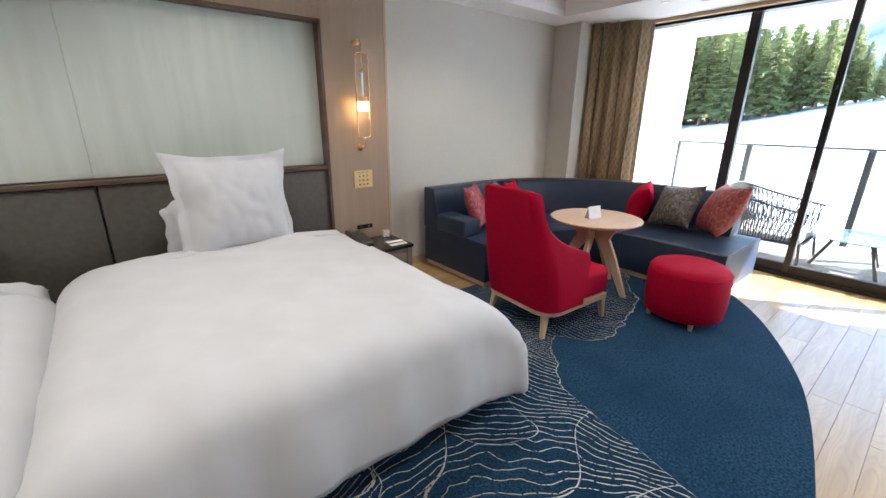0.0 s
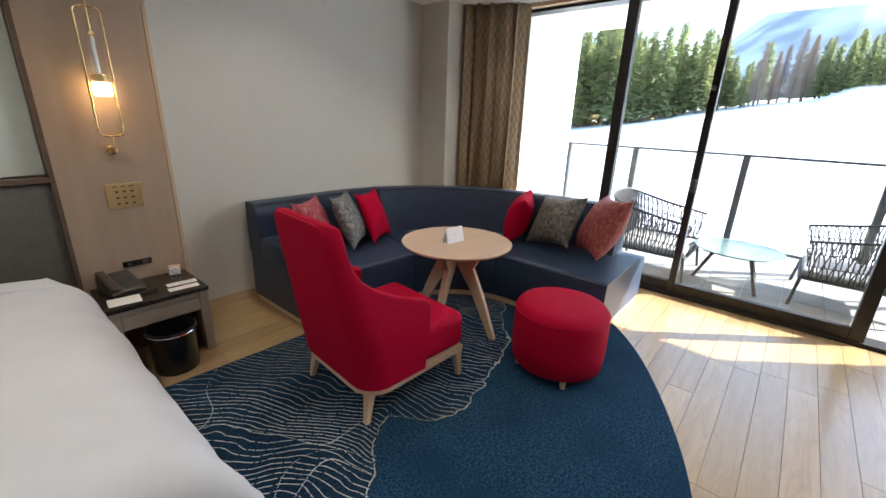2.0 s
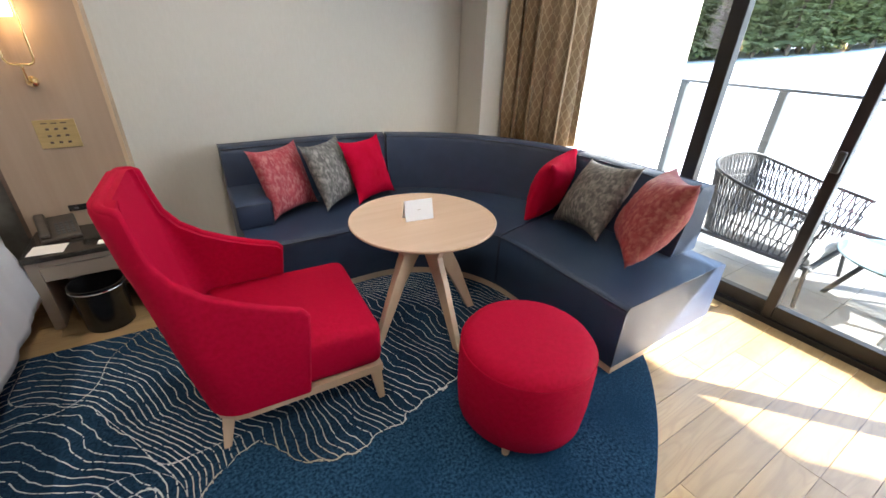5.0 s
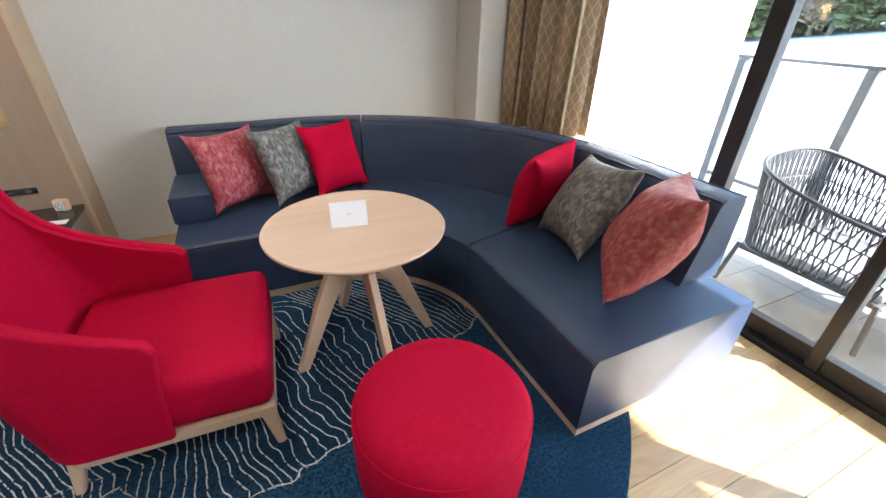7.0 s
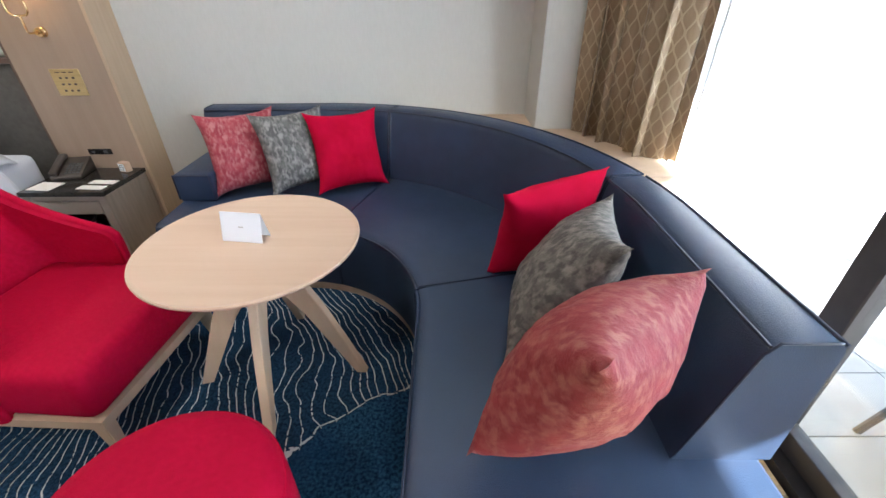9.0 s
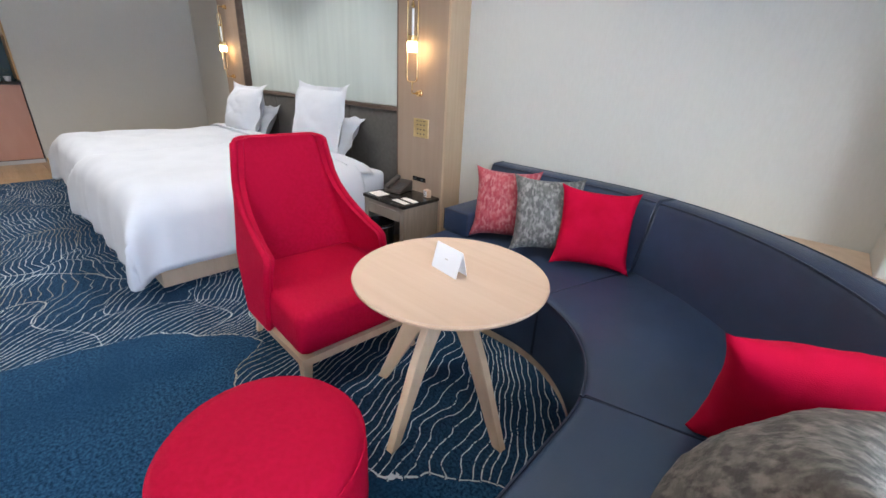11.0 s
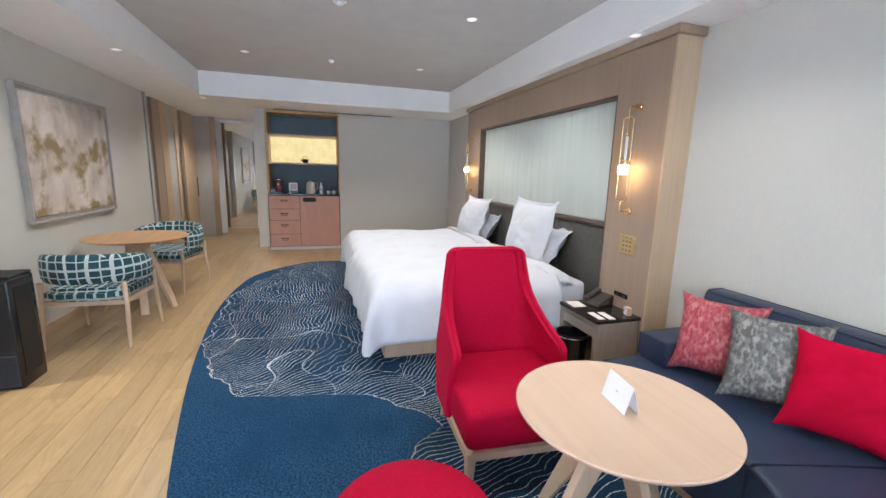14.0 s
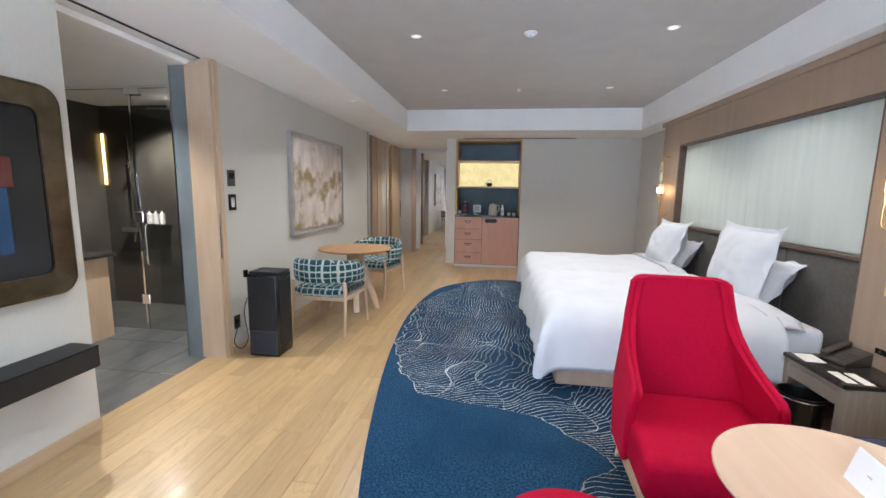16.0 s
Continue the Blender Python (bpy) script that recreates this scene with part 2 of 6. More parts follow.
def sweep(bm, frames, prof):
    """frames: (front point, outward direction); prof: closed list of (offset, z)."""
    rs = [ring(bm, [(p[0] + n[0] * o, p[1] + n[1] * o, z) for o, z in prof]) for p, n in frames]
    for a, b in zip(rs, rs[1:]):
        bridge(bm, a, b)
    bm.faces.new(rs[0])
    bm.faces.new(rs[-1])
    return bm


def prism(bm, poly, z0, z1):
    a = ring(bm, [(x, y, z0) for x, y in poly])
    b = ring(bm, [(x, y, z1) for x, y in poly])
    bridge(bm, a, b)
    bm.faces.new(a)
    bm.faces.new(b)
    return bm


def spline(pts, n=8, closed=True):
    out = []
    k = len(pts)
    for i in range(k if closed else k - 1):
        p = [Vector(pts[(i + d) % k] if closed else pts[min(max(i + d, 0), k - 1)]) for d in (-1, 0, 1, 2)]
        for j in range(n):
            t = j / n
            out.append(0.5 * ((2 * p[1]) + (p[2] - p[0]) * t + (2 * p[0] - 5 * p[1] + 4 * p[2] - p[3]) * t * t + (3 * p[1] - p[0] - 3 * p[2] + p[3]) * t ** 3))
    if not closed:
        out.append(Vector(pts[-1]))
    return out


def structure(name, bm, material, label="", smooth=None):
    return part(name, bm, material, None, label, smooth, "structure")


# ---- room ----
XB, XW, YS, YN, ZC, ZT = -1.17, 7.55, -0.62, 4.27, 2.50, 2.84
structure("wall_north", box(BM(), -4.0, YN, 0, 8.0, YN + 0.15, 3.0), M_WALL, "pale greige woven wallcovering on the wall behind beds and sofa")
b = BM()
box(b, 6.93, 3.92, 0, 7.54, YN - 0.003, ZC, 0.004)
structure("wall_column", b, M_WALL, "boxed column in the corner with greige wallcovering")
b = BM()
box(b, XB - 0.12, 2.125, 0, XB, YN - 0.003, ZC)
box(b, XB - 0.12, 0.69, 0, XB, 0.86, ZC)
box(b, XB - 0.60, 0.70, 0, XB - 0.125, 0.84, ZC)
structure("wall_west", b, M_WALL, "greige wall around the minibar niche")
b = BM()
box(b, 4.84, YS - 0.16, 0, XW + 0.1, YS - 0.06, ZC)
structure("wall_tv", b, M_WALL, "pale wall that carries the television")
b = BM()
box(b, -0.22, YS - 0.14, 0, 3.66, YS, ZC)
structure("wall_south", b, M_WALL, "greige wall behind the dining table")
# hallway
b = BM()
box(b, -3.62, -1.35, 0, -3.5, 1.2, ZC + 0.05)
structure("wall_hall_end", b, M_WHITEP, "pale wall at the end of the hallway")
b = BM()
box(b, -3.5, 0.86, 0, XB - 0.61, 0.98, ZC)
structure("wall_hall_north", b, M_WALL)
b = BM()
box(b, -3.5, -1.12, 0, -0.22, -1.0, ZC)
structure("wall_hall_south", b, M_WALL)
# ceiling with raised tray
b = BM()
TX0, TX1, TY0, TY1 = -0.16, 6.62, 0.12, 3.92
for q in ((-4.0, -4.0, 8.0, TY0), (-4.0, TY1, 8.0, 4.5), (-4.0, TY0, TX0, TY1), (TX1, TY0, 8.0, TY1)):
    box(b, q[0], q[1], ZC, q[2], q[3], ZC + 0.06)
for q in ((TX0 - 0.06, TY0 - 0.06, TX1 + 0.06, TY0), (TX0 - 0.06, TY1, TX1 + 0.06, TY1 + 0.06), (TX0 - 0.06, TY0, TX0, TY1), (TX1, TY0, TX1 + 0.06, TY1)):
    box(b, q[0], q[1], ZC + 0.061, q[2], q[3], ZT + 0.1)
structure("ceiling", b, M_CEIL, "white soffit running round a raised ceiling tray")
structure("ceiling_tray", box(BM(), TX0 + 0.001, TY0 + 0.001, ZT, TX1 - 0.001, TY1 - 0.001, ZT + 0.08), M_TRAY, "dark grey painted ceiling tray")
b = BM()
box(b, XB + 0.004, 1.02, ZC - 0.012, XB + 0.03, 3.1, ZC)
structure("ceiling_slot", b, M_BLACKM, "narrow dark air slot at the ceiling edge")
# base slab under the planks
structure("ground_slab", box(BM(), -4.0, -4.0, -0.3, 7.62, 4.42, -0.02), M_GAP)
# skirting
b = BM()
box(b, 4.46, YN - 0.015, 0, 6.92, YN - 0.002, 0.07)
structure("baseboard_north", b, M_BASE)
b = BM()
box(b, -0.22, YS + 0.001, 0, 3.65, YS + 0.014, 0.06)
structure("baseboard_south", b, M_BASE)
b = BM()
box(b, 4.845, YS - 0.058, 0, XW, YS - 0.045, 0.075)
structure("baseboard_tv", b, M_BASE)
b = BM()
box(b, XB + 0.001, 2.13, 0, XB + 0.013, 4.2, 0.06)
box(b, XB + 0.001, 0.69, 0, XB + 0.013, 0.86, 0.06)
structure("baseboard_west", b, M_BASE)

# headboard feature wall
PX0, PX1, RX0, RX1, PY = 0.44, 4.45, 0.97, 3.92, 4.06
tp = thing("headboard_surround", pose(0, 0, 0), "taupe wood-veneer surround framing the headboard recess", "headboard surround")
for q in ((PX0, 0, RX0), (RX1, 0, PX1), (RX0 + 0.001, 2.14, RX1 - 0.001)):
    part("veneer_board", box(BM(), q[0], PY, q[1], q[2], YN - 0.002, 2.439), M_PANEL, tp)
b = BM()
box(b, PX1 + 0.001, PY - 0.004, 0, PX1 + 0.02, YN - 0.002, 2.44)
part("side_edge", b, M_PANEL_EDGE, tp, "lighter oak side of the surround")
part("cap", box(BM(), PX0 - 0.02, PY - 0.035, 2.44, PX1 + 0.05, YN - 0.002, 2.497, 0.003), M_PANEL, tp)
b = BM()
box(b, RX0, PY + 0.004, 1.08, RX0 + 0.02, PY + 0.10, 2.14)
box(b, RX1 - 0.02, PY + 0.004, 0.4, RX1, PY + 0.10, 2.14)
box(b, RX0, PY + 0.004, 2.12, RX1, PY + 0.10, 2.142)
part("reveal_trim", b, M_DARKWOOD, tp, "dark wood trim lining the recess")
for i, (x0, x1) in enumerate(((RX0 + 0.022, 2.4442), (2.4452, RX1 - 0.022))):
    part("fabric_panel", box(BM(), x0, PY + 0.085, 1.095, x1, PY + 0.11, 2.118, 0.003), M_GREEN, tp, "pale celadon woven wall panel")
hb = thing("headboard", pose(0, 0, 0), "low grey leather headboard with dark wood top rail behind beds", "headboard")
for i in range(4):
    w = (RX1 - RX0) / 4
    part("pad", box(BM(), RX0 + i * w + 0.004, PY + 0.03, 0.15, RX0 + (i + 1) * w - 0.004, PY + 0.10, 1.06, 0.012, 3), M_HEAD, hb, smooth=40)
part("top_rail", box(BM(), RX0, PY + 0.012, 1.062, RX1, PY + 0.10, 1.09, 0.003), M_DARKWOOD, hb)

# doors and bath
b = BM()
box(b, 3.661, YS - 0.14, 0, 3.715, YS + 0.012, ZC)
box(b, 3.718, YS - 0.21, 0, 3.757, YS + 0.005, ZC - 0.03)
structure("door_frame_bath", b, M_OAK, "pale oak door lining beside the bathroom opening")
structure("door_track_bath", box(BM(), 3.76, YS - 0.072, ZC - 0.012, 4.838, YS - 0.061, ZC - 0.001), M_FRAME, "slim dark sliding door track in the ceiling")
b = BM()
box(b, 3.730, YS + 0.006, 0.88, 3.745, YS + 0.016, 1.28, 0.004)
structure("door_pull_bath", b, M_CHROME, "long slim chrome pull on the sliding door edge")
M_SLATE = mat("slate_tile", (0.060, 0.064, 0.067), (0.095, 0.10, 0.103), 5, (1, 2, 1), 0.4, bump=0.15, bscale=30, rand=0.12)
M_SLATED = mat("dark_tile", (0.060, 0.058, 0.054), (0.085, 0.082, 0.077), 5, rough=0.35, bump=0.1, bscale=30, rand=0.12)
structure("wall_bath_south", box(BM(), 2.2, -3.3, 0, 7.6, -3.2, ZC), M_SLATED, "dark tiled bathroom wall")
structure("wall_bath_west", box(BM(), 2.2, -3.2, 0, 2.3, -0.78, ZC), M_SLATED)
structure("wall_bath_reveal", box(BM(), 3.66, -0.97, 0, 3.753, YS - 0.213, ZC - 0.05, 0.003), mat("blue_slate_reveal", (0.17, 0.20, 0.22), (0.25, 0.285, 0.305), 4, (1, 1, 0.5), 0.35, bump=0.1, bscale=40, detail=8), "blue-grey stone tiled reveal")
structure("trim_bath_reveal", box(BM(), 3.735, -0.978, 0, 3.756, -0.971, ZC - 0.05), M_CHROME, "bright metal edge of the tiled reveal")
structure("floor_bath", box(BM(), 2.3, -3.2, -0.03, 7.5, -0.785, -0.012), M_SLATED, "dark slate tiled bathroom floor")
structure("ceiling_bath", box(BM(), 2.3, -3.2, 2.45, 7.55, YS - 0.17, 2.49), M_CEIL)
structure("wall_bath_east", box(BM(), 7.5, -3.2, 0, 7.6, YS - 0.17, ZC), M_SLATED)

b = BM()
prism(b, [(5.65 + 1.556 * math.cos(radians(a)), 2.65 + 1.556 * math.sin(radians(a))) for a in (76, 70, 62, 54, 46, 38, 30, 20)] + [(7.45, 3.18), (7.45, 3.916), (6.926, 3.916), (6.926, 4.266), (6.03, 4.266)], 0.0, 0.705)
structure("window_ledge", b, M_OAK, "low oak ledge filling the corner behind the curved sofa")

# ---- window wall ----
WZ0, WZ1 = 0.045, 2.44
win = structure("window_1", box(BM(), XW - 0.03, YS - 0.06, -0.02, XW + 0.13, 3.665, 0.028), M_FRAME, "dark bronze sliding window track along the floor")
wb = BM()
box(wb, XW - 0.02, YS - 0.06, WZ1, XW + 0.13, 3.665, ZC - 0.001)
part("window_frame", wb, M_FRAME, win, "dark aluminium window head")
wb = BM()
box(wb, XW - 0.10, YS - 0.06, ZC - 0.035, XW - 0.022, 3.66, ZC - 0.001)
part("pelmet", wb, M_PANEL_EDGE, win, "oak trim along the window head")
for y, w, dx in ((3.645, 0.04, 0.0), (2.44, 0.09, 0.03), (1.72, 0.055, 0.0), (0.50, 0.085, 0.0)):
    part("mullion", box(BM(), XW - 0.015 + dx, y - w / 2, 0.028, XW + 0.055 + dx, y + w / 2, WZ1, 0.004), M_FRAME, win)
for y0, y1, dx in ((2.485, 3.625, 0.035), (1.75, 2.395, 0.03), (0.545, 1.69, 0.0)):
    part("bottom_rail", box(BM(), XW + dx - 0.01, y0, 0.03, XW + dx + 0.045, y1, 0.115, 0.003), M_FRAME, win)
    g = part("pane", box(BM(), XW + dx + 0.012, y0, 0.115, XW + dx + 0.02, y1, WZ1), M_GLASS, win)
    g.visible_shadow = False
part("handle", box(BM(), XW - 0.045, 1.70, 0.93, XW - 0.016, 1.735, 1.04, 0.006), M_STEEL, win, "small lever latch on the sliding door")
part("handle", box(BM(), XW - 0.035, 1.71, 1.72, XW - 0.016, 1.73, 1.76, 0.004), M_STEEL, win)
structure("wall_window_north", box(BM(), XW, 3.67, 0, XW + 0.15, 4.4, 2.9), M_WHITEP)
structure("wall_window_south", box(BM(), XW, -3.3, 0, XW + 0.15, YS - 0.1, 2.9), M_WHITEP)
structure("wall_window_head", box(BM(), XW, YS - 0.1, ZC + 0.001, XW + 0.15, 3.669, 2.9), M_WHITEP)
structure("roof", box(BM(), -4.0, -4.0, 2.95, XW + 0.15, 4.5, 3.05), M_WHITEP)
structure("wall_hall_far", box(BM(), -4.1, -4.0, 0, -4.0, 4.5, 3.0), M_WHITEP)
structure("wall_far_south", box(BM(), -4.0, -4.1, 0, 7.7, -4.0, 3.0), M_WHITEP)

# balcony
RXB = 9.6
bal = structure("balcony_floor", box(BM(), XW + 0.131, -6.0, -0.35, RXB + 0.12, 3.8, -0.045), M_WHITEP, "balcony slab with pale stone tiles")
structure("balcony_ceiling", box(BM(), XW + 0.15, -6.0, 2.62, 9.60, 3.9, 2.85), M_WHITEP, "white slab above the balcony")
structure("balcony_partition", box(BM(), XW + 0.15, 3.66, -0.04, 9.35, 3.8, 2.62), M_WHITEP, "white plastered side wall of the balcony")
# south wall is out of view, added to cut off the sun patches
structure("balcony_partition", box(BM(), XW + 0.15, -2.24, -0.04, 9.35, -2.10, 2.62), M_WHITEP, "white plastered side wall of the balcony")
rail = thing("balcony_railing", pose(RXB, 0, 0), "dark steel balcony railing with slim posts", "railing")
part("top_rail", box(BM(), -0.03, -5.99, 1.13, 0.03, 3.8, 1.155, 0.004), M_STEEL, rail)
part("bottom_rail", box(BM(), -0.02, -6.0, 0.05, 0.02, 3.8, 0.085, 0.004), M_STEEL, rail)
for y in (3.75, 2.80, 1.57, 0.36, -0.86, -2.1, -3.3, -4.5):
    part("post", box(BM(), -0.035, y - 0.035, -0.045, 0.035, y + 0.035, 1.129, 0.004), M_STEEL, rail)

# ---- rug ----
RUG = [(0.02, 1.85), (0.18, 1.38), (0.72, 0.90), (1.40, 0.73), (2.30, 0.68), (3.20, 0.74), (4.10, 0.86), (5.10, 1.06), (5.70, 1.28), (6.33, 1.65), (6.70, 2.05), (6.85, 2.6), (6.5, 3.12), (5.6, 3.36), (4.5, 3.42), (3.0, 3.45), (1.2, 3.35), (0.25, 2.75)]


def rug_material():
    m = mat("rug_yarn", (0.004, 0.020, 0.049), (0.025, 0.076, 0.140), 85, rough=1.0, bump=1.0, bscale=230, detail=8, mix=(0.38, 0.62), spec=0.1, c3=(0.007, 0.032, 0.072), scale3=2.5, sheen=0.25, sheen_tint=(0.25, 0.5, 0.9))
    t = m.node_tree
    L = t.links.new
    b = t.nodes["Principled BSDF"]
    base = b.inputs["Base Color"].links[0].from_socket
    co = t.nodes.new("ShaderNodeTexCoord")

    def math_(op, a, c=None, k=None):
        n = t.nodes.new("ShaderNodeMath")
        n.operation = op
        for i, v in enumerate((a, c, k)):
            if v is None:
                continue
            if isinstance(v, (int, float)):
                n.inputs[i].default_value = v
            else:
                L(v, n.inputs[i])
        return n.outputs[0]

    def nz(scale, det=2.0, off=0.0, shift=(0.0, 0.0)):
        mp = t.nodes.new("ShaderNodeMapping")
        mp.inputs["Location"].default_value = (off + shift[0], off * 0.7 + shift[1], 0)
        L(co.outputs["Object"], mp.inputs[0])
        n = t.nodes.new("ShaderNodeTexNoise")
        n.inputs["Scale"].default_value, n.inputs["Detail"].default_value = scale, det
        L(mp.outputs[0], n.inputs[0])
        return n.outputs[0]
    sp = t.nodes.new("ShaderNodeSeparateXYZ")
    L(co.outputs["Object"], sp.inputs[0])
    x, y = sp.outputs[0], sp.outputs[1]
    # edge between the plain field and the drawn field
    cr = t.nodes.new("ShaderNodeValToRGB")
    stops = ((0.0, 0.9), (0.7, 1.2), (1.2, 0.9), (1.8, 0.72), (3.2, 0.76), (3.7, 0.92), (4.12, 1.15), (4.2, 1.55), (4.3, 2.02), (4.55, 2.22), (4.76, 2.38), (4.9, 2.18), (5.1, 2.12), (5.5, 2.24), (5.8, 2.34), (6.2, 2.6), (6.6, 2.9))
    e = cr.color_ramp.elements
    for i, (px, py) in enumerate(stops):
        k = e[i] if i < 2 else e.new(px / 7)
        k.position, k.color = px / 7, (py / 5, py / 5, py / 5, 1)
    L(math_("MULTIPLY", x, 1 / 7), cr.inputs[0])
    edge = math_("MULTIPLY", cr.outputs[0], 5.0)
    wob = math_("MULTIPLY", math_("SUBTRACT", nz(5.0), 0.5), 0.22)
    dist = math_("ADD", math_("SUBTRACT", y, edge), wob)
    inside = math_("GREATER_THAN", dist, 0.0)
    # contour lines, with sharper bends along a few ridges
    def field(dx, dy):
        sh = (dx, dy)
        px, py = math_("ADD", x, dx), math_("ADD", y, dy)
        warp = math_("ADD", math_("MULTIPLY", nz(0.75, 0.0, 3.0, sh), 0.42), math_("MULTIPLY", nz(2.6, 0.0, 14.0, sh), 0.10))
        warp2 = math_("ADD", math_("MULTIPLY", nz(7.5, 0.5, 8.0, sh), 0.062), math_("MULTIPLY", nz(30.0, 0.0, 4.0, sh), 0.007))
        wt = math_("MINIMUM", math_("MAXIMUM", math_("MULTIPLY", math_("SUBTRACT", px, 2.9), 0.6), 0.0), 1.0)
        east = math_("ADD", math_("MULTIPLY_ADD", px, 0.95, -2.85), math_("MULTIPLY", py, 0.40))
        west = math_("ADD", math_("MULTIPLY", px, 0.10), math_("SUBTRACT", py, 0.9))
        c = math_("ADD", math_("MULTIPLY", east, wt), math_("MULTIPLY", west, math_("SUBTRACT", 1.0, wt)))
        ra = math_("ABSOLUTE", math_("SUBTRACT", nz(0.95, 1.0, 20.0, sh), 0.5))
        rb = math_("ABSOLUTE", math_("SUBTRACT", nz(1.2, 1.0, 41.0, sh), 0.5))
        c = math_("ADD", c, math_("ADD", math_("MULTIPLY", ra, 0.42), math_("MULTIPLY", rb, 0.28)))
        return math_("ADD", c, math_("ADD", warp, warp2)), ra, rb
    c, ridge_a, ridge_b = field(0.0, 0.0)
    gx = math_("SUBTRACT", field(0.004, 0.0)[0], c)
    gy = math_("SUBTRACT", field(0.0, 0.004)[0], c)
    slope = math_("MULTIPLY", math_("SQRT", math_("ADD", math_("MULTIPLY", gx, gx), math_("MULTIPLY", gy, gy))), 28.0 / 0.004)
    f = math_("FRACT", math_("MULTIPLY", c, 28.0))
    thin = math_("MULTIPLY_ADD", nz(16.0, 1.0, 1.0), 0.0022, 0.0012)
    line = math_("LESS_THAN", math_("ABSOLUTE", math_("SUBTRACT", f, 0.5)), math_("MULTIPLY", slope, thin))
    line2 = math_("MAXIMUM", math_("LESS_THAN", ridge_a, 0.0012), math_("LESS_THAN", ridge_b, 0.0010))
    line2 = math_("MULTIPLY", line2, math_("LESS_THAN", x, 4.7))
    edge_line = math_("LESS_THAN", math_("ABSOLUTE", math_("SUBTRACT", dist, 0.01)), 0.004)
    ln = math_("MAXIMUM", math_("MAXIMUM", line, line2), edge_line)
    ln = math_("MULTIPLY", ln, inside)
    brk = math_("GREATER_THAN", nz(70.0, 2.0, 5.0), 0.41)
    ln = math_("MULTIPLY", ln, brk)
    dk = t.nodes.new("ShaderNodeMixRGB")
    dk.inputs[2].default_value = (0.006, 0.013, 0.026, 1)
    L(base, dk.inputs[1])
    L(math_("MULTIPLY", inside, 0.38), dk.inputs[0])
    lc = t.nodes.new("ShaderNodeValToRGB")
    lc.color_ramp.elements[0].position, lc.color_ramp.elements[1].position = 0.48, 0.66
    lc.color_ramp.elements[0].color, lc.color_ramp.elements[1].color = (0.58, 0.61, 0.59, 1), (0.33, 0.29, 0.20, 1)
    L(nz(1.3, 1.0, 11.0), lc.inputs[0])
    mx = t.nodes.new("ShaderNodeMixRGB")
    L(ln, mx.inputs[0])
    L(dk.outputs[0], mx.inputs[1])
    L(lc.outputs[0], mx.inputs[2])
    L(mx.outputs[0], b.inputs["Base Color"])
    return m


rug = thing("rug", pose(0, 0, 0), "large oval navy rug with white contour lines on oak floor", "rug")
outline = spline([(x, y, 0) for x, y in RUG], 10)
b = BM()
cen = Vector((3.3, 2.1, 0))
rs = []
for s, z in ((1.0, 0.0), (1.0, 0.006), (0.998, 0.011), (0.99, 0.0125)):
    rs.append(ring(b, [cen + (p - cen) * s + Vector((0, 0, z)) for p in outline]))
for p, q in zip(rs, rs[1:]):
    bridge(b, p, q)
b.faces.new(rs[-1])
b.faces.new(rs[0])
part("rug_body", b, rug_material(), rug)
RZ = 0.0125

# ---- sofa ----
SC = Vector((5.65, 2.65))


def sofa_frame(u):
    if u < 0:
        return (5.65 + u, 3.30), (0, 1)
    if u <= 90:
        a = radians(90 - u)
        return (SC.x + 0.65 * math.cos(a), SC.y + 0.65 * math.sin(a)), (math.cos(a), math.sin(a))
    return (6.30, 2.65 - (u - 90)), (1, 0)


def sofa_frames(u0, u1, end=0.0):
    us = [u0] if u0 < 0 else []
    k = max(0, u0)
    while k < min(u1, 90):
        us.append(k)
        k += 4
    us.append(min(u1, 90))
    if end:
        us.append(90 + end)
    return [sofa_frame(u) for u in us]


SD = 0.885
seat_prof = [(0.004, 0.06), (0.0, 0.10), (0.0, 0.375), (0.006, 0.395), (0.02, 0.407), (0.045, 0.411), (0.35, 0.418), (SD - 0.02, 0.411), (SD - 0.005, 0.40), (SD, 0.38), (SD, 0.06)]
back_prof = [(0.655, 0.412), (0.66, 0.43), (0.70, 0.60), (0.735, 0.765), (0.745, 0.79), (0.765, 0.803), (0.87, 0.803), (0.89, 0.795), (0.897, 0.775), (0.90, 0.412)]
sofa = thing("corner_sofa", pose(5.65, 3.3, 0), "curved navy leather corner sofa with piping on pale wood plinth", "sofa")
SI = pose(-5.65, -3.3, 0)


def sp(name, bm, material, label="", smooth=40, parent=None):
    bm.transform(SI)
    return part(name, bm, material, parent or sofa, label, smooth)


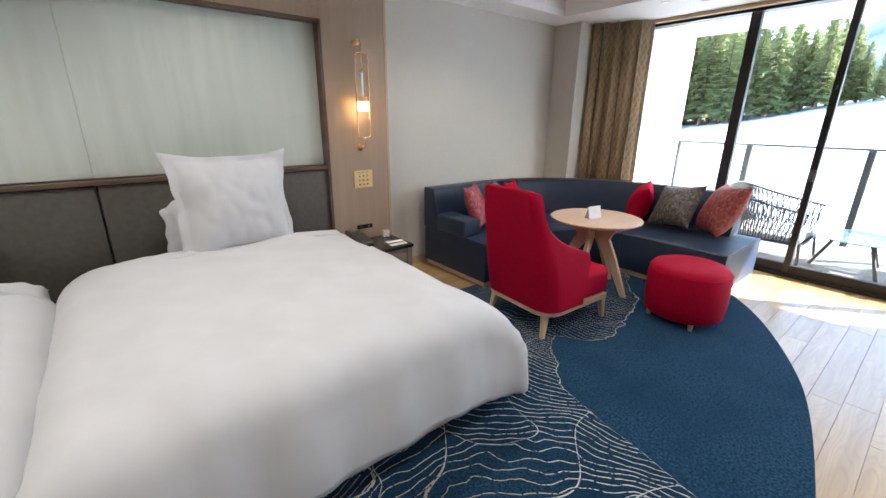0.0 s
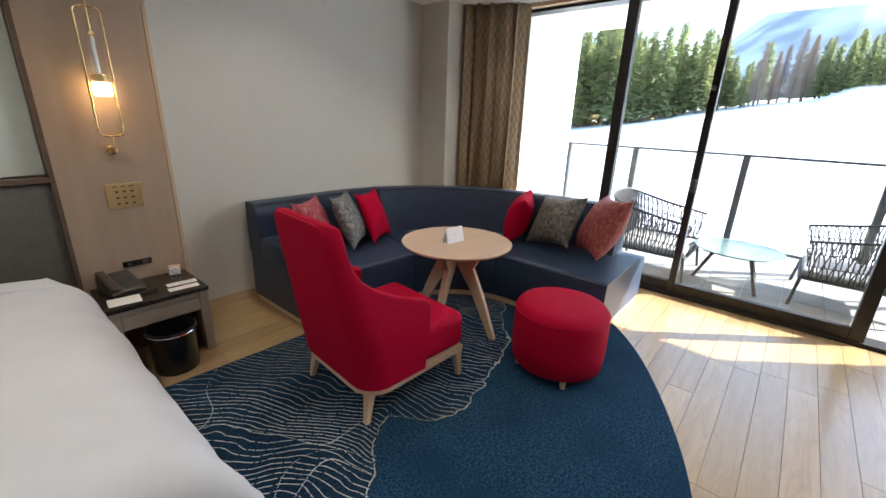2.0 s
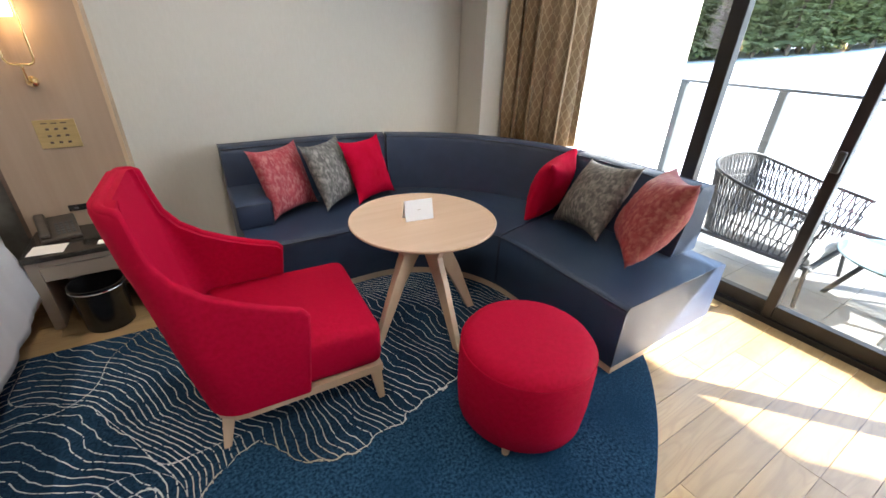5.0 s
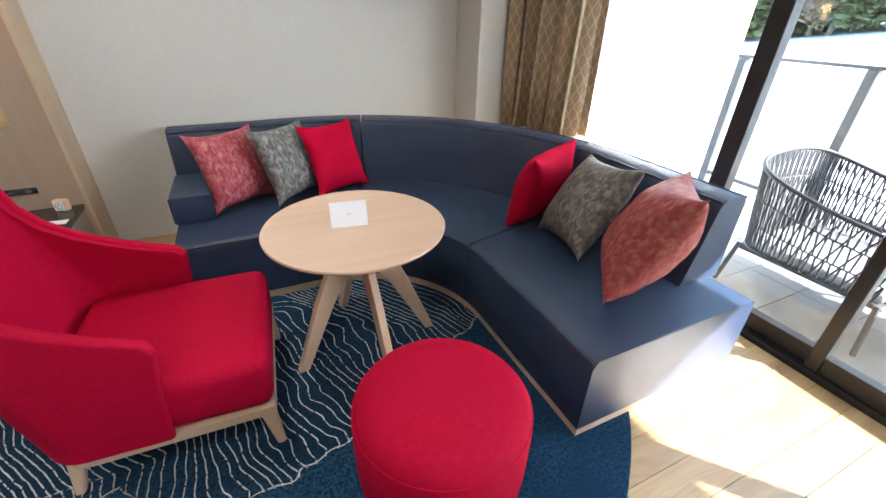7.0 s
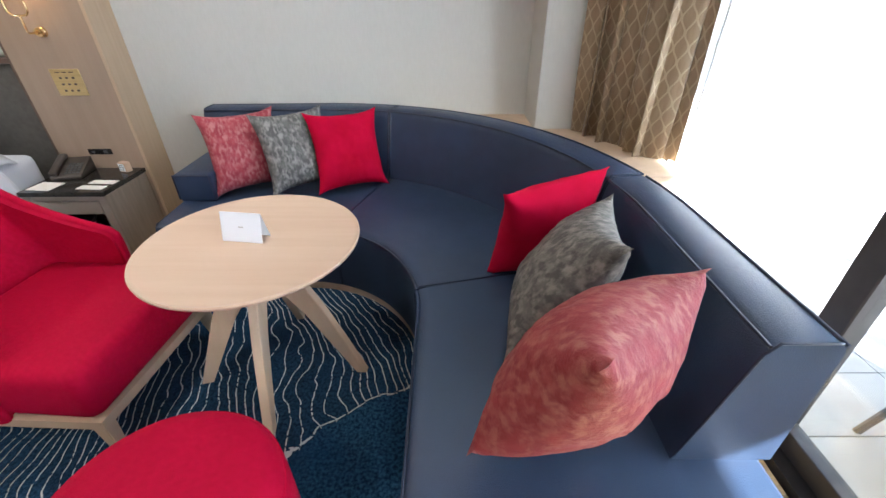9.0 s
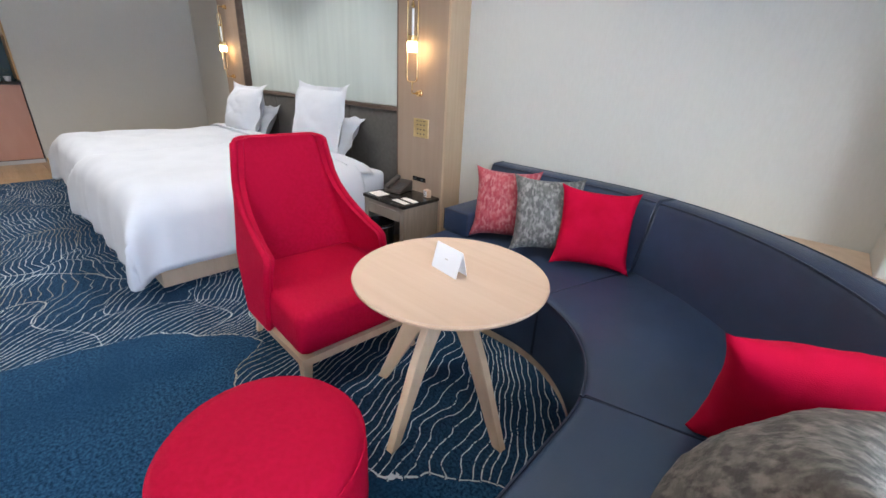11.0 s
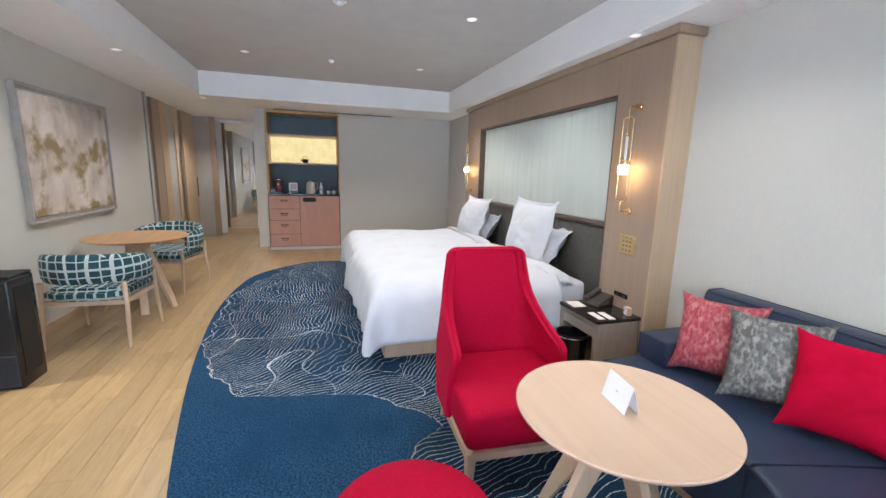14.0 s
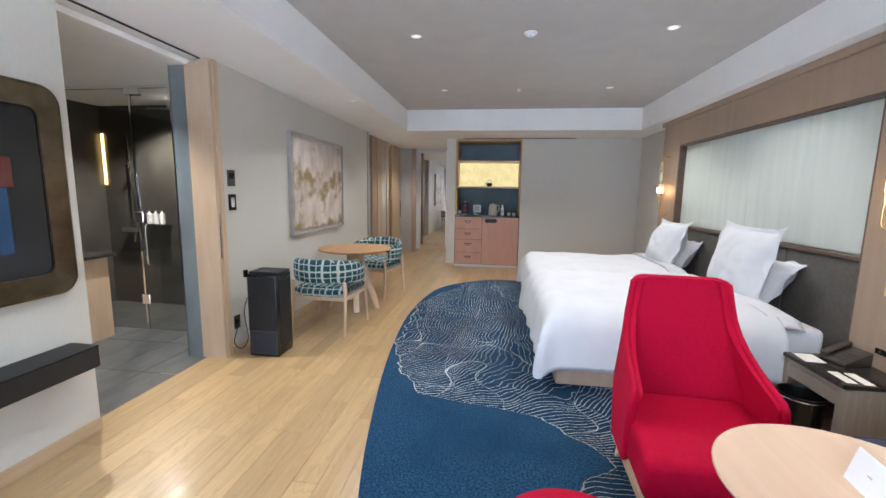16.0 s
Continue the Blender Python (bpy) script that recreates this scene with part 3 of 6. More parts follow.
G = 0.35
units = [(-0.70, 18 - G, 0, 0), (18 + G, 78 - G, 0, 0), (78 + G, 90, 0.755, 0.56)]
for k, (u0, u1, e, eb) in enumerate(units):
    seat = sp("seat", sweep(BM(), sofa_frames(u0, u1, e), seat_prof), M_NAVY)
    fb = sofa_frames(u0, u1, eb)
    back = sp("backrest", sweep(BM(), fb, back_prof), M_NAVY)
    fr = sofa_frames(u0, u1, e)
    for o, z, f in ((0.004, 0.398, fr), (0.742, 0.796, fb), (0.894, 0.797, fb)):
        sp("piping", tube(BM(), [(p[0] + n[0] * o, p[1] + n[1] * o, z) for p, n in f], 0.0045, 6), M_PIPE, parent=seat if o < 0.1 else back)
    for f in (fr[0], fr[-1]):
        p, n = f
        sp("piping", tube(BM(), [(p[0] + n[0] * o, p[1] + n[1] * o, z) for o, z in ((0, 0.07), (0, 0.38), (0.02, 0.41), (0.64, 0.414))], 0.0035, 6), M_PIPE, parent=seat)
    for f in (fb[0], fb[-1]):
        p, n = f
        sp("piping", tube(BM(), [(p[0] + n[0] * o, p[1] + n[1] * o, z) for o, z in ((0.66, 0.43), (0.70, 0.60), (0.737, 0.775), (0.76, 0.805), (0.88, 0.805))], 0.0035, 6), M_PIPE, parent=back)
p, n = sofa_frame(90.755)
sp("plinth", sweep(BM(), sofa_frames(-0.69, 90, 0.75), [(0.012, RZ), (0.012, 0.058), (SD - 0.03, 0.058), (SD - 0.03, RZ)]), M_OAK, "pale wood plinth under the sofa")
b = box(BM(), 4.935, 3.57, 0.413, 5.14, 3.975, 0.572, 0.018, 3)
arm = sp("armrest", b, M_NAVY, "square padded armrest bolster")
sp("piping", tube(BM(), [(4.94, 3.572, 0.43), (4.94, 3.572, 0.566), (5.134, 3.572, 0.566), (5.134, 3.572, 0.43)], 0.0045, 6), M_PIPE, parent=arm)

# ---- soft cushions ----


def cushion_mesh(w, h, t, seed=0, dog=0.06, n=26, sag=0.0, hem=0.0, crumple=0.0):
    bm = BM()
    vs = {}
    rnd = random.Random(seed)
    ph = [rnd.uniform(0, 6) for _ in range(4)]
    for side in (1, -1):
        for i in range(n + 1):
            for j in range(n + 1):
                u, v = i / n * 2 - 1, j / n * 2 - 1
                if side == -1 and (i in (0, n) or j in (0, n)):
                    vs[(side, i, j)] = vs[(1, i, j)]
                    continue
                px = u * (1 - dog * (1 - abs(v) ** 3)) * w / 2
                pz = v * (1 - dog * (1 - abs(u) ** 3)) * h / 2 + h / 2
                hu, hv = min(1, abs(u) / (1 - hem)), min(1, abs(v) / (1 - hem))
                full = max(0.0, (1 - hu ** 2.6) * (1 - hv ** 2.6)) ** 0.62
                wr = 1 + 0.10 * noise.noise(Vector((u * 2 + ph[0], v * 2 + ph[1], side + ph[2])))
                crease = (0.10 * t) * (0.5 - abs(noise.noise(Vector((u * 3 + ph[1], v * 3 - u * 2, side * 2))))) * (u * u + v * v) * 0.5 * full + 0.006 * noise.noise(Vector((u * 7 + ph[3], v * 7, side * 3))) * full
                py = side * (t / 2 * full * wr) + crease
                if crumple:
                    rim = max(abs(u), abs(v)) ** 3
                    py += crumple * 0.35 * full * (0.5 - abs(noise.noise(Vector((u * 2.2 + v + ph[2], v * 1.7 - u * 0.6, side * 1.5 + ph[0])))) * 1.6)
                    py += side * 0.003 + crumple * 0.9 * rim * noise.noise(Vector((u * 2.6 + ph[0], v * 2.6 + ph[3], 0.5)))
                    px += crumple * 0.35 * rim * noise.noise(Vector((v * 3.5, ph[1], u)))
                pz -= sag * h * (1 - u * u) * max(0, v)
                vs[(side, i, j)] = bm.verts.new((px, py, pz))
        for i in range(n):
            for j in range(n):
                bm.faces.new((vs[(side, i, j)], vs[(side, i + 1, j)], vs[(side, i + 1, j + 1)], vs[(side, i, j + 1)]))
    return bm


def jacquard(name, c1, c2, c3):
    return mat(name, c1, c2, 34, (1.9, 1, 1.0), rough=0.6, bump=0.5, bscale=150, bstretch=(1, 1, 1.6), detail=12, mix=(0.42, 0.64), c3=c3, scale3=26)


M_PINK = jacquard("pink_jacquard", (0.30, 0.025, 0.045), (0.48, 0.18, 0.18), (0.38, 0.045, 0.06))
M_PINKB = jacquard("rust_jacquard", (0.23, 0.022, 0.028), (0.36, 0.12, 0.09), (0.28, 0.035, 0.038))
M_GREY = jacquard("grey_jacquard", (0.085, 0.085, 0.08), (0.30, 0.29, 0.27), (0.12, 0.12, 0.11))
M_GREYB = jacquard("taupe_velvet", (0.060, 0.056, 0.048), (0.22, 0.20, 0.17), (0.10, 0.092, 0.078))


def cushion(m, w, h, t, material, label, seed, group="cushions on the sofa", category="cushion", dog=0.14, name="cushion", hem=0.0, crumple=0.008):
    b = cushion_mesh(w, h, t, seed, dog, 40 if hem else 26, 0.0, hem, crumple)
    o = part(name, b, material, None, label, 60)
    o.matrix_world = m
    return tagged(o, "", category, group)


def leaning(near, far, foot, w, h, t, material, label, seed):
    """near, far: the two upper corners; foot: the lower corner under near."""
    near, far, foot = Vector(near), Vector(far), Vector(foot)
    x = (far - near).normalized()
    z = near - foot
    z = (z - x * z.dot(x)).normalized()
    o = (near + far) / 2 - z * h * 0.97
    m = Matrix((x, z.cross(x), z)).transposed().to_4x4()
    cushion(Matrix.Translation(o) @ m, w, h, t, material, label, seed)


leaning((5.064, 3.721, 0.84), (5.40, 3.95, 0.83), (5.165, 3.596, 0.417), 0.42, 0.45, 0.16, M_PINK, "pink and silver jacquard cushion leaning beside the armrest", 1)
leaning((5.375, 3.701, 0.846), (5.68, 3.94, 0.84), (5.48, 3.562, 0.44), 0.42, 0.45, 0.15, M_GREY, "mottled grey jacquard cushion leaning on the sofa back", 2)
leaning((5.641, 3.756, 0.836), (6.00, 3.95, 0.82), (5.71, 3.60, 0.430), 0.42, 0.45, 0.13, M_REDCL, "plain red cushion propped on the sofa back", 3)
leaning((6.65, 2.76, 0.82), (6.941, 2.883, 0.844), (6.50, 2.837, 0.433), 0.43, 0.46, 0.21, M_REDCL, "plain red cushion leaning on the curved back", 4)
leaning((6.832, 2.304, 0.879), (6.952, 2.745, 0.813), (6.595, 2.379, 0.50), 0.47, 0.47, 0.21, M_GREYB, "taupe grey velvet cushion between two red ones", 5)
leaning((6.638, 1.920, 0.933), (6.931, 2.185, 0.899), (6.489, 2.046, 0.545), 0.43, 0.50, 0.26, M_PINKB, "rust red patterned cushion at the open sofa end", 6)

# ---- lounge table ----
tab = thing("round_table", pose(5.722, 2.752, RZ), "round pale beech cafe table with four splayed wooden legs", "table")
b = BM()
lathe(b, [(0.33, 0.614), (0.362, 0.624), (0.375, 0.632), (0.377, 0.641), (0.373, 0.6445), (0.364, 0.6415), (0.358, 0.6395), (0.0005, 0.6395)], 72)
part("tabletop", b, M_BEECH, tab, "", 50)
part("hub", lathe(BM(), [(0.07, 0.57), (0.09, 0.60), (0.09, 0.617)], 24), M_OAK, tab, "", 50)
for k, a in enumerate((-4, 98, 194, 276)):
    b = BM()
    secs = []
    for r, z, w, d in ((0.325, 0.0, 0.017, 0.045), (0.178, 0.32, 0.017, 0.088), (0.085, 0.475, 0.017, 0.125), (0.14, 0.613, 0.017, 0.16)):
        secs.append(ring(b, [(r - d / 2, -w, z), (r + d / 2, -w, z), (r + d / 2, w, z), (r - d / 2, w, z)]))
    for p_, q_ in zip(secs, secs[1:]):
        bridge(b, p_, q_)
    b.faces.new(secs[0])
    b.faces.new(secs[-1])
    bmesh.ops.bevel(b, geom=b.edges[:], offset=0.003, segments=1, affect="EDGES")
    b.transform(pose(0, 0, 0, 0, 0, a))
    part("leg", b, M_OAK, tab)
card = thing("tent_card", pose(5.70, 2.765, RZ + 0.641, 0, 0, -8), "white folded card standing on the round table", "card")
b = BM()
box(b, -0.075, -0.0015, 0, 0.075, 0.0, 0.105, m=pose(0, -0.027, 0, -15))
part("front_leaf", b, M_WHITE, card)
b = BM()
box(b, -0.075, 0.0, 0, 0.075, 0.0015, 0.105, m=pose(0, 0.027, 0, 15))
part("back_leaf", b, M_WHITE, card)
b = BM()
box(b, -0.009, -0.0024, 0.052, 0.009, -0.0017, 0.056, m=pose(0, -0.027, 0, -15))
part("print", b, M_TRAY, card)

# ---- pouffe ----
pf = thing("pouffe", pose(5.765, 1.965, RZ), "round crimson velvet pouffe on short pale feet standing on the rug", "pouffe")
b = lathe(BM(), [(0.21, 0.050), (0.25, 0.053), (0.266, 0.068), (0.275, 0.18), (0.275, 0.35), (0.268, 0.395), (0.25, 0.422), (0.21, 0.437), (0.12, 0.446), (0.0005, 0.449)], 64)
part("cushion_body", b, M_RED, pf, "", 80)
b = tube(BM(), [(0.2695 * math.cos(a * math.pi / 32), 0.2695 * math.sin(a * math.pi / 32), 0.392) for a in range(64)], 0.003, 6, closed=True)
part("piping", b, M_RED, pf)
for k in range(4):
    a = radians(45 + 90 * k - 8)
    part("foot", lathe(BM(), [(0.015, 0), (0.020, 0.052)], 12, 0.228 * math.cos(a), 0.228 * math.sin(a)), M_OAK, pf, "", 50)

# ---- armchair ----


def armchair():
    ch = thing("armchair", pose(4.97, 2.665, RZ, 0, 0, -4), "tall-backed crimson velvet armchair with a pale oak base", "armchair")
    # seat
    w = 0.315
    b = BM()
    box(b, -0.30, -w, 0.205, 0.345, w, 0.41, 0.045, 4)
    for v in b.verts:
        if v.co.z > 0.3:
            v.co.z += 0.022 * (1 - (v.co.y / w) ** 2) * (1 if v.co.x > -0.2 else 0.3)
    bmesh.ops.subdivide_edges(b, edges=b.edges[:], cuts=1)
    part("seat", b, M_RED, ch, "", 60)
    # shell: horizontal sections of a U that widens into wings
    def section(z):
        t = max(0.0, min(1.0, (z - 0.20) / 0.80))
        xb = -0.335 - 0.135 * t
        hw = 0.335 - 0.085 * max(0, (t - 0.35) / 0.65) ** 0.9
        if z < 0.56:
            fx = 0.06 - 0.04 * (0.56 - z) / 0.36
        else:
            q = min(1, (z - 0.56) / 0.32)
            fx = xb + 0.072 + (0.06 - xb - 0.072) * (1 - q) ** 2.7
        return xb, hw, fx
    zs = [0.20, 0.26, 0.34, 0.42, 0.50, 0.545, 0.565, 0.60, 0.64, 0.69, 0.75, 0.82, 0.90, 0.955, 0.992, 1.008]
    for nm in ("outer",):
        b = BM()
        prev = None
        for zi, z in enumerate(zs):
            xb, hw, fx = section(z)
            t_ = max(0.0, min(1.0, (z - 0.45) / 0.3))
            th = 0.043 + 0.016 * t_
            if z > 1.0:
                hw -= 0.02
            pts = []
            R = min(0.13 - 0.035 * t_, fx - xb - 0.004)
            out = []
            out.append((fx, -hw))
            for k in range(9):
                a = radians(-90 - 90 * k / 8)
                out.append((xb + R + R * math.cos(a), -hw + R + R * math.sin(a)))
            for k in range(9):
                a = radians(180 - 90 * k / 8)
                out.append((xb + R + R * math.cos(a), hw - R + R * math.sin(a)))
            out.append((fx, hw))
            inn = []
            Ri = max(0.015, R - th)
            inn.append((fx, hw - th))
            for k in range(9):
                a = radians(90 + 90 * k / 8)
                inn.append((xb + th + Ri + Ri * math.cos(a), hw - th - Ri + Ri * math.sin(a)))
            for k in range(9):
                a = radians(180 + 90 * k / 8)
                inn.append((xb + th + Ri + Ri * math.cos(a), -hw + th + Ri + Ri * math.sin(a)))
            inn.append((fx, -hw + th))
            cur = ring(b, [(x, y, z + (0.022 * (1 - (y / hw) ** 2) if z > 0.98 else 0)) for x, y in out + inn])
            if prev:
                bridge(b, prev, cur)
            else:
                b.faces.new(cur)
            prev = cur
        n = len(prev)
        for i in range(n // 2 - 1):
            b.faces.new((prev[i], prev[i + 1], prev[n - 2 - i], prev[n - 1 - i]))
        part("backrest", b, M_RED, ch, "tall curved velvet back sweeping down into low wings", 50)
    for s in (-1, 1):
        pts = []
        for z in zs[0:]:
            xb, hw, fx = section(z)
            if z < 1.0:
                pts.append((fx + 0.002, s * (hw - 0.004), z))
        part("piping", tube(BM(), pts, 0.004, 6), M_RED, ch)
    roll = []
    for z in zs[:-1]:
        xb, hw, fx = section(z)
        roll.append((fx - 0.003, -(hw - 0.0165), z))
    xb, hw, fx = section(zs[-2])
    top = []
    for q in range(9):
        a = radians(-90 - 90 * q / 8)
        top.append((xb + 0.07 + 0.045 * math.cos(a), -hw + 0.07 + 0.045 * math.sin(a), zs[-2] + 0.004 + 0.014 * q / 8))
    roll = roll + [p_ for p_ in top if p_[0] < fx - 0.01]
    roll = roll + [(x, -y, z) for x, y, z in reversed(roll)]
    part("rim_roll", tube(BM(), roll, 0.0165, 12), M_RED, ch, "", 80)
    # base
    b = BM()
    fr = [(0.34, -0.31), (0.34, 0.31), (-0.20, 0.325)] + [(-0.20 + 0.13 * math.cos(radians(a)) - 0.0, 0.195 + 0.13 * math.sin(radians(a))) for a in (110, 140, 170)] + [(-0.20 + 0.13 * math.cos(radians(a)), -0.195 + 0.13 * math.sin(radians(a))) for a in (190, 220, 250)] + [(-0.20, -0.325)]
    a_ = ring(b, [(x, y, 0.165) for x, y in fr])
    c_ = ring(b, [(x, y, 0.202) for x, y in fr])
    bridge(b, a_, c_)
    b.faces.new(a_)
    b.faces.new(c_)
    part("seat_frame", b, M_OAK, ch, "pale oak rail under the seat")
    for x, y, dx, dy in ((0.31, -0.285, 0.02, -0.012), (0.31, 0.285, 0.02, 0.012), (-0.27, -0.25, -0.035, -0.02), (-0.27, 0.25, -0.035, 0.02)):
        b = BM()
        t_, q_ = 0.024, 0.014
        u = ring(b, [(x - t_, y - t_, 0.168), (x + t_, y - t_, 0.168), (x + t_, y + t_, 0.168), (x - t_, y + t_, 0.168)])
        l = ring(b, [(x + dx - q_, y + dy - q_, 0), (x + dx + q_, y + dy - q_, 0), (x + dx + q_, y + dy + q_, 0), (x + dx - q_, y + dy + q_, 0)])
        bridge(b, u, l)
        b.faces.new(u)
        b.faces.new(l)
        bmesh.ops.bevel(b, geom=b.edges[:], offset=0.004, segments=2, affect="EDGES")
        part("leg", b, M_OAK, ch, "", 50)
    return ch


armchair()

# ---- beds ----


def bed(x0, x1, label, seed):
    cx = (x0 + x1) / 2
    w = x1 - x0
    bd = thing("bed", pose(cx, 4.0, 0), label, "bed", "twin beds")
    yh, yf = -0.02, -1.83
    part("base", box(BM(), -w / 2 + 0.13, yf + 0.02, 0.0, w / 2 - 0.10, yh, 0.14, 0.004), M_OAK, bd, "pale wooden plinth base")
    part("mattress", box(BM(), -w / 2 + 0.09, yf + 0.04, 0.14, w / 2 - 0.09, yh, 0.50, 0.05, 3), M_LINEN, bd, "", 60)
    # duvet
    b = BM()
    NX, NY = 64, 84
    y0, y1 = -0.30, -1.90
    hx = w / 2
    top = 0.59
    grid = []
    for j in range(NY + 1):
        row = []
        v = j / NY
        for i in range(NX + 1):
            u = i / NX * 2 - 1
            # arc length across: top then hanging sides
            sx = u * (hx + 0.33)
            sy = y0 + (y1 - 0.40 - y0) * v
            def drape(s, e, r=0.145, h=1.0):
                a = abs(s)
                if a <= e - r:
                    return a, 0.0
                k = a - (e - r)
                q = r * math.pi / 2
                if k < q:
                    return e - r + r * math.sin(k / r), r * (1 - math.cos(k / r))
                return e + 0.02 * min(1, (k - q) / 0.2), r + (k - q)
            ax, dzx = drape(sx, hx)
            ay, dzy = drape(sy - y0, abs(y1 - y0)) if sy < y0 else (0, 0)
            x = math.copysign(ax, sx)
            y = y0 - ay
            dz = max(dzx, dzy) + 0.35 * min(dzx, dzy)
            z = top - dz
            puff = 0.06 * (1 - min(1, (ax / hx)) ** 4)
            p = Vector((cx + x, y, seed))
            wr = noise.noise(p * 2.2) * 0.018 - abs(noise.noise(Vector((x * 3.1 + y * 1.3, y * 2.2 - x, seed + 5)))) * 0.020 + noise.noise(Vector((x * 5 + seed, y * 3.2, 1))) * 0.011 + noise.noise(Vector((x * 11 + y * 4, y * 8 + seed, 4))) * 0.005
            side = min(1, dz / 0.2)
            fold = 0.030 * side * noise.noise(Vector((x * 4.5 + seed, y * 4.5, 2.0))) + 0.010 * side * noise.noise(Vector((x * 13 + seed, y * 13, z * 2)))
            if dzy > dzx:
                y += -fold - 0.015 * side
                x *= 1 + 0.01 * side
            else:
                x += math.copysign(fold + 0.01 * side, x)
            cf = min(1, min(dzx, dzy) / 0.15)
            x += math.copysign(0.065 * cf, x)
            y -= 0.045 * cf
            z += puff + wr * (1 - 0.6 * side)
            z = max(z, 0.15 + 0.02 * noise.noise(Vector((x * 6, y * 6, seed))))
            row.append(b.verts.new((x, y, z)))
        grid.append(row)
    for j in range(NY):
        for i in range(NX):
            b.faces.new((grid[j][i], grid[j][i + 1], grid[j + 1][i + 1], grid[j + 1][i]))
    du = part("duvet", b, M_LINEN, bd, "puffy white duvet hanging low over the sides", 80)
    mo = du.modifiers.new("thick", "SOLIDIFY")
    mo.thickness, mo.offset = 0.03, -1
    # turned sheet band near the pillows
    b = BM()
    rows = []
    n = 60
    prof = [(-0.02, 0.0), (-0.02, 0.06), (0.05, 0.075), (0.14, 0.05), (0.20, 0.0)]
    for k in range(n + 1):
        x = -hx + 0.04 + (w - 0.08) * k / n
        e = min(1, (hx - abs(x)) / 0.12)
        wv = 0.012 * noise.noise(Vector((x * 9, seed, 0)))
        ru = 0.010 * noise.noise(Vector((x * 16, seed, 3)))
        rows.append(ring(b, [(x, -0.35 + q + wv, 0.572 + 0.06 * (1 - (abs(x) / hx) ** 4) + (r_ + ru) * (0.2 + 0.5 * e) - 0.05 * (1 - e)) for q, r_ in prof]))
    for p_, q_ in zip(rows, rows[1:]):
        bridge(b, p_, q_, closed=False)
    sh = part("sheet_fold", b, M_LINEN, bd, "turned-back white sheet edge", 80)
    mo = sh.modifiers.new("thick", "SOLIDIFY")
    mo.thickness = 0.006
    part("under_sheet", box(BM(), -hx + 0.06, -0.36, 0.30, hx - 0.06, yh + 0.02, 0.56, 0.05, 3), M_LINEN, bd, "", 60)
    return bd


bed(2.21, 3.89, "made bed, puffy white duvet, pale wood base, beside the nightstand", 1.0)
bed(0.66, 2.19, "made bed with white duvet and pillows next to the minibar wall", 7.0)
for i, (m, w, h, t, sd) in enumerate(((pose(3.13, 3.68, 0.56, -14, 1, 6), 0.76, 0.72, 0.30, 11), (pose(3.05, 3.84, 0.55, -34, 0, -5), 0.74, 0.52, 0.24, 12),
                                    (pose(1.50, 3.68, 0.56, -20, 0, 5), 0.76, 0.66, 0.30, 13), (pose(1.45, 3.86, 0.55, -32, 0, -6), 0.74, 0.48, 0.24, 14))):
    cushion(m, w, h, t, M_LINEN, ("large plump white pillow standing upright on the bed", "white pillow leaning against the grey headboard")[i % 2], sd, "bed pillows", "pillow", 0.12, "pillow", 0.13, 0.05)

# ---- nightstand ----
ns = thing("nightstand", pose(4.19, 3.85, 0), "taupe wood nightstand with one drawer and a black stone top", "nightstand")
part("top", box(BM(), -0.25, -0.19, 0.408, 0.25, 0.205, 0.435, 0.003), M_STONE, ns, "polished black top")
for s in (-1, 1):
    b = BM()
    x0, x1 = sorted((s * 0.245, s * 0.195))
    box(b, x0, -0.18, 0.0, x1, 0.20, 0.406, 0.003)
    part("side_panel", b, M_TAUPE, ns)
part("apron", box(BM(), -0.195, -0.175, 0.375, 0.195, 0.20, 0.406), M_TAUPE, ns)
dr = part("drawer", box(BM(), -0.193, -0.178, 0.29, 0.193, 0.18, 0.371, 0.002), M_TAUPE, ns)
part("rear_panel", box(BM(), -0.195, 0.17, 0.02, 0.195, 0.195, 0.29), M_DARKWOOD, ns)
b = lathe(BM(), [(0.108, 0.0), (0.112, 0.004), (0.122, 0.255), (0.126, 0.262), (0.126, 0.268), (0.119, 0.268), (0.116, 0.258), (0.106, 0.012), (0.0005, 0.012)], 40)
bn = thing("waste_bin", pose(4.20, 3.62, 0), "round black waste bin with a chrome rim under the nightstand", "waste bin")
part("body", b, M_BLACK, bn, "", 40)
part("rim", tube(BM(), [(0.1265 * math.cos(k * math.pi / 20), 0.1265 * math.sin(k * math.pi / 20), 0.250) for k in range(40)], 0.0035, 6, True), M_CHROME, bn)
ph = thing("telephone", pose(4.07, 3.94, 0.436, 0, 0, 12), "dark bronze desk telephone with keypad on the nightstand", "telephone")
b = BM()
box(b, -0.085, -0.095, 0.0, 0.085, 0.085, 0.022, 0.006, 2)
for v in b.verts:
    if v.co.z > 0.012:
        v.co.z += 0.066 * (v.co.y + 0.095) / 0.18
M_PHONE = mat("phone_bronze", (0.045, 0.035, 0.028), (0.06, 0.048, 0.038), 30, rough=0.4)
part("body", b, M_PHONE, ph, "", 40)
b = BM()
box(b, -0.083, -0.098, 0.004, -0.036, 0.098, 0.030, 0.012, 3, m=pose(0, 0, 0.0568, 20))
for y_ in (-0.075, 0.075):
    box(b, -0.080, y_ - 0.018, -0.004, -0.040, y_ + 0.018, 0.012, 0.004, m=pose(0, 0, 0.0568, 20))
part("handset", b, M_PHONE, ph, "", 50)
for i in range(4):
    for j in range(5):
        part("key", box(BM(), -0.012 + i * 0.022, -0.075 + j * 0.021, 0.0002, 0.003 + i * 0.022, -0.064 + j * 0.021, 0.0035, m=pose(0, 0, 0.0568, 20)), M_STEEL, ph)
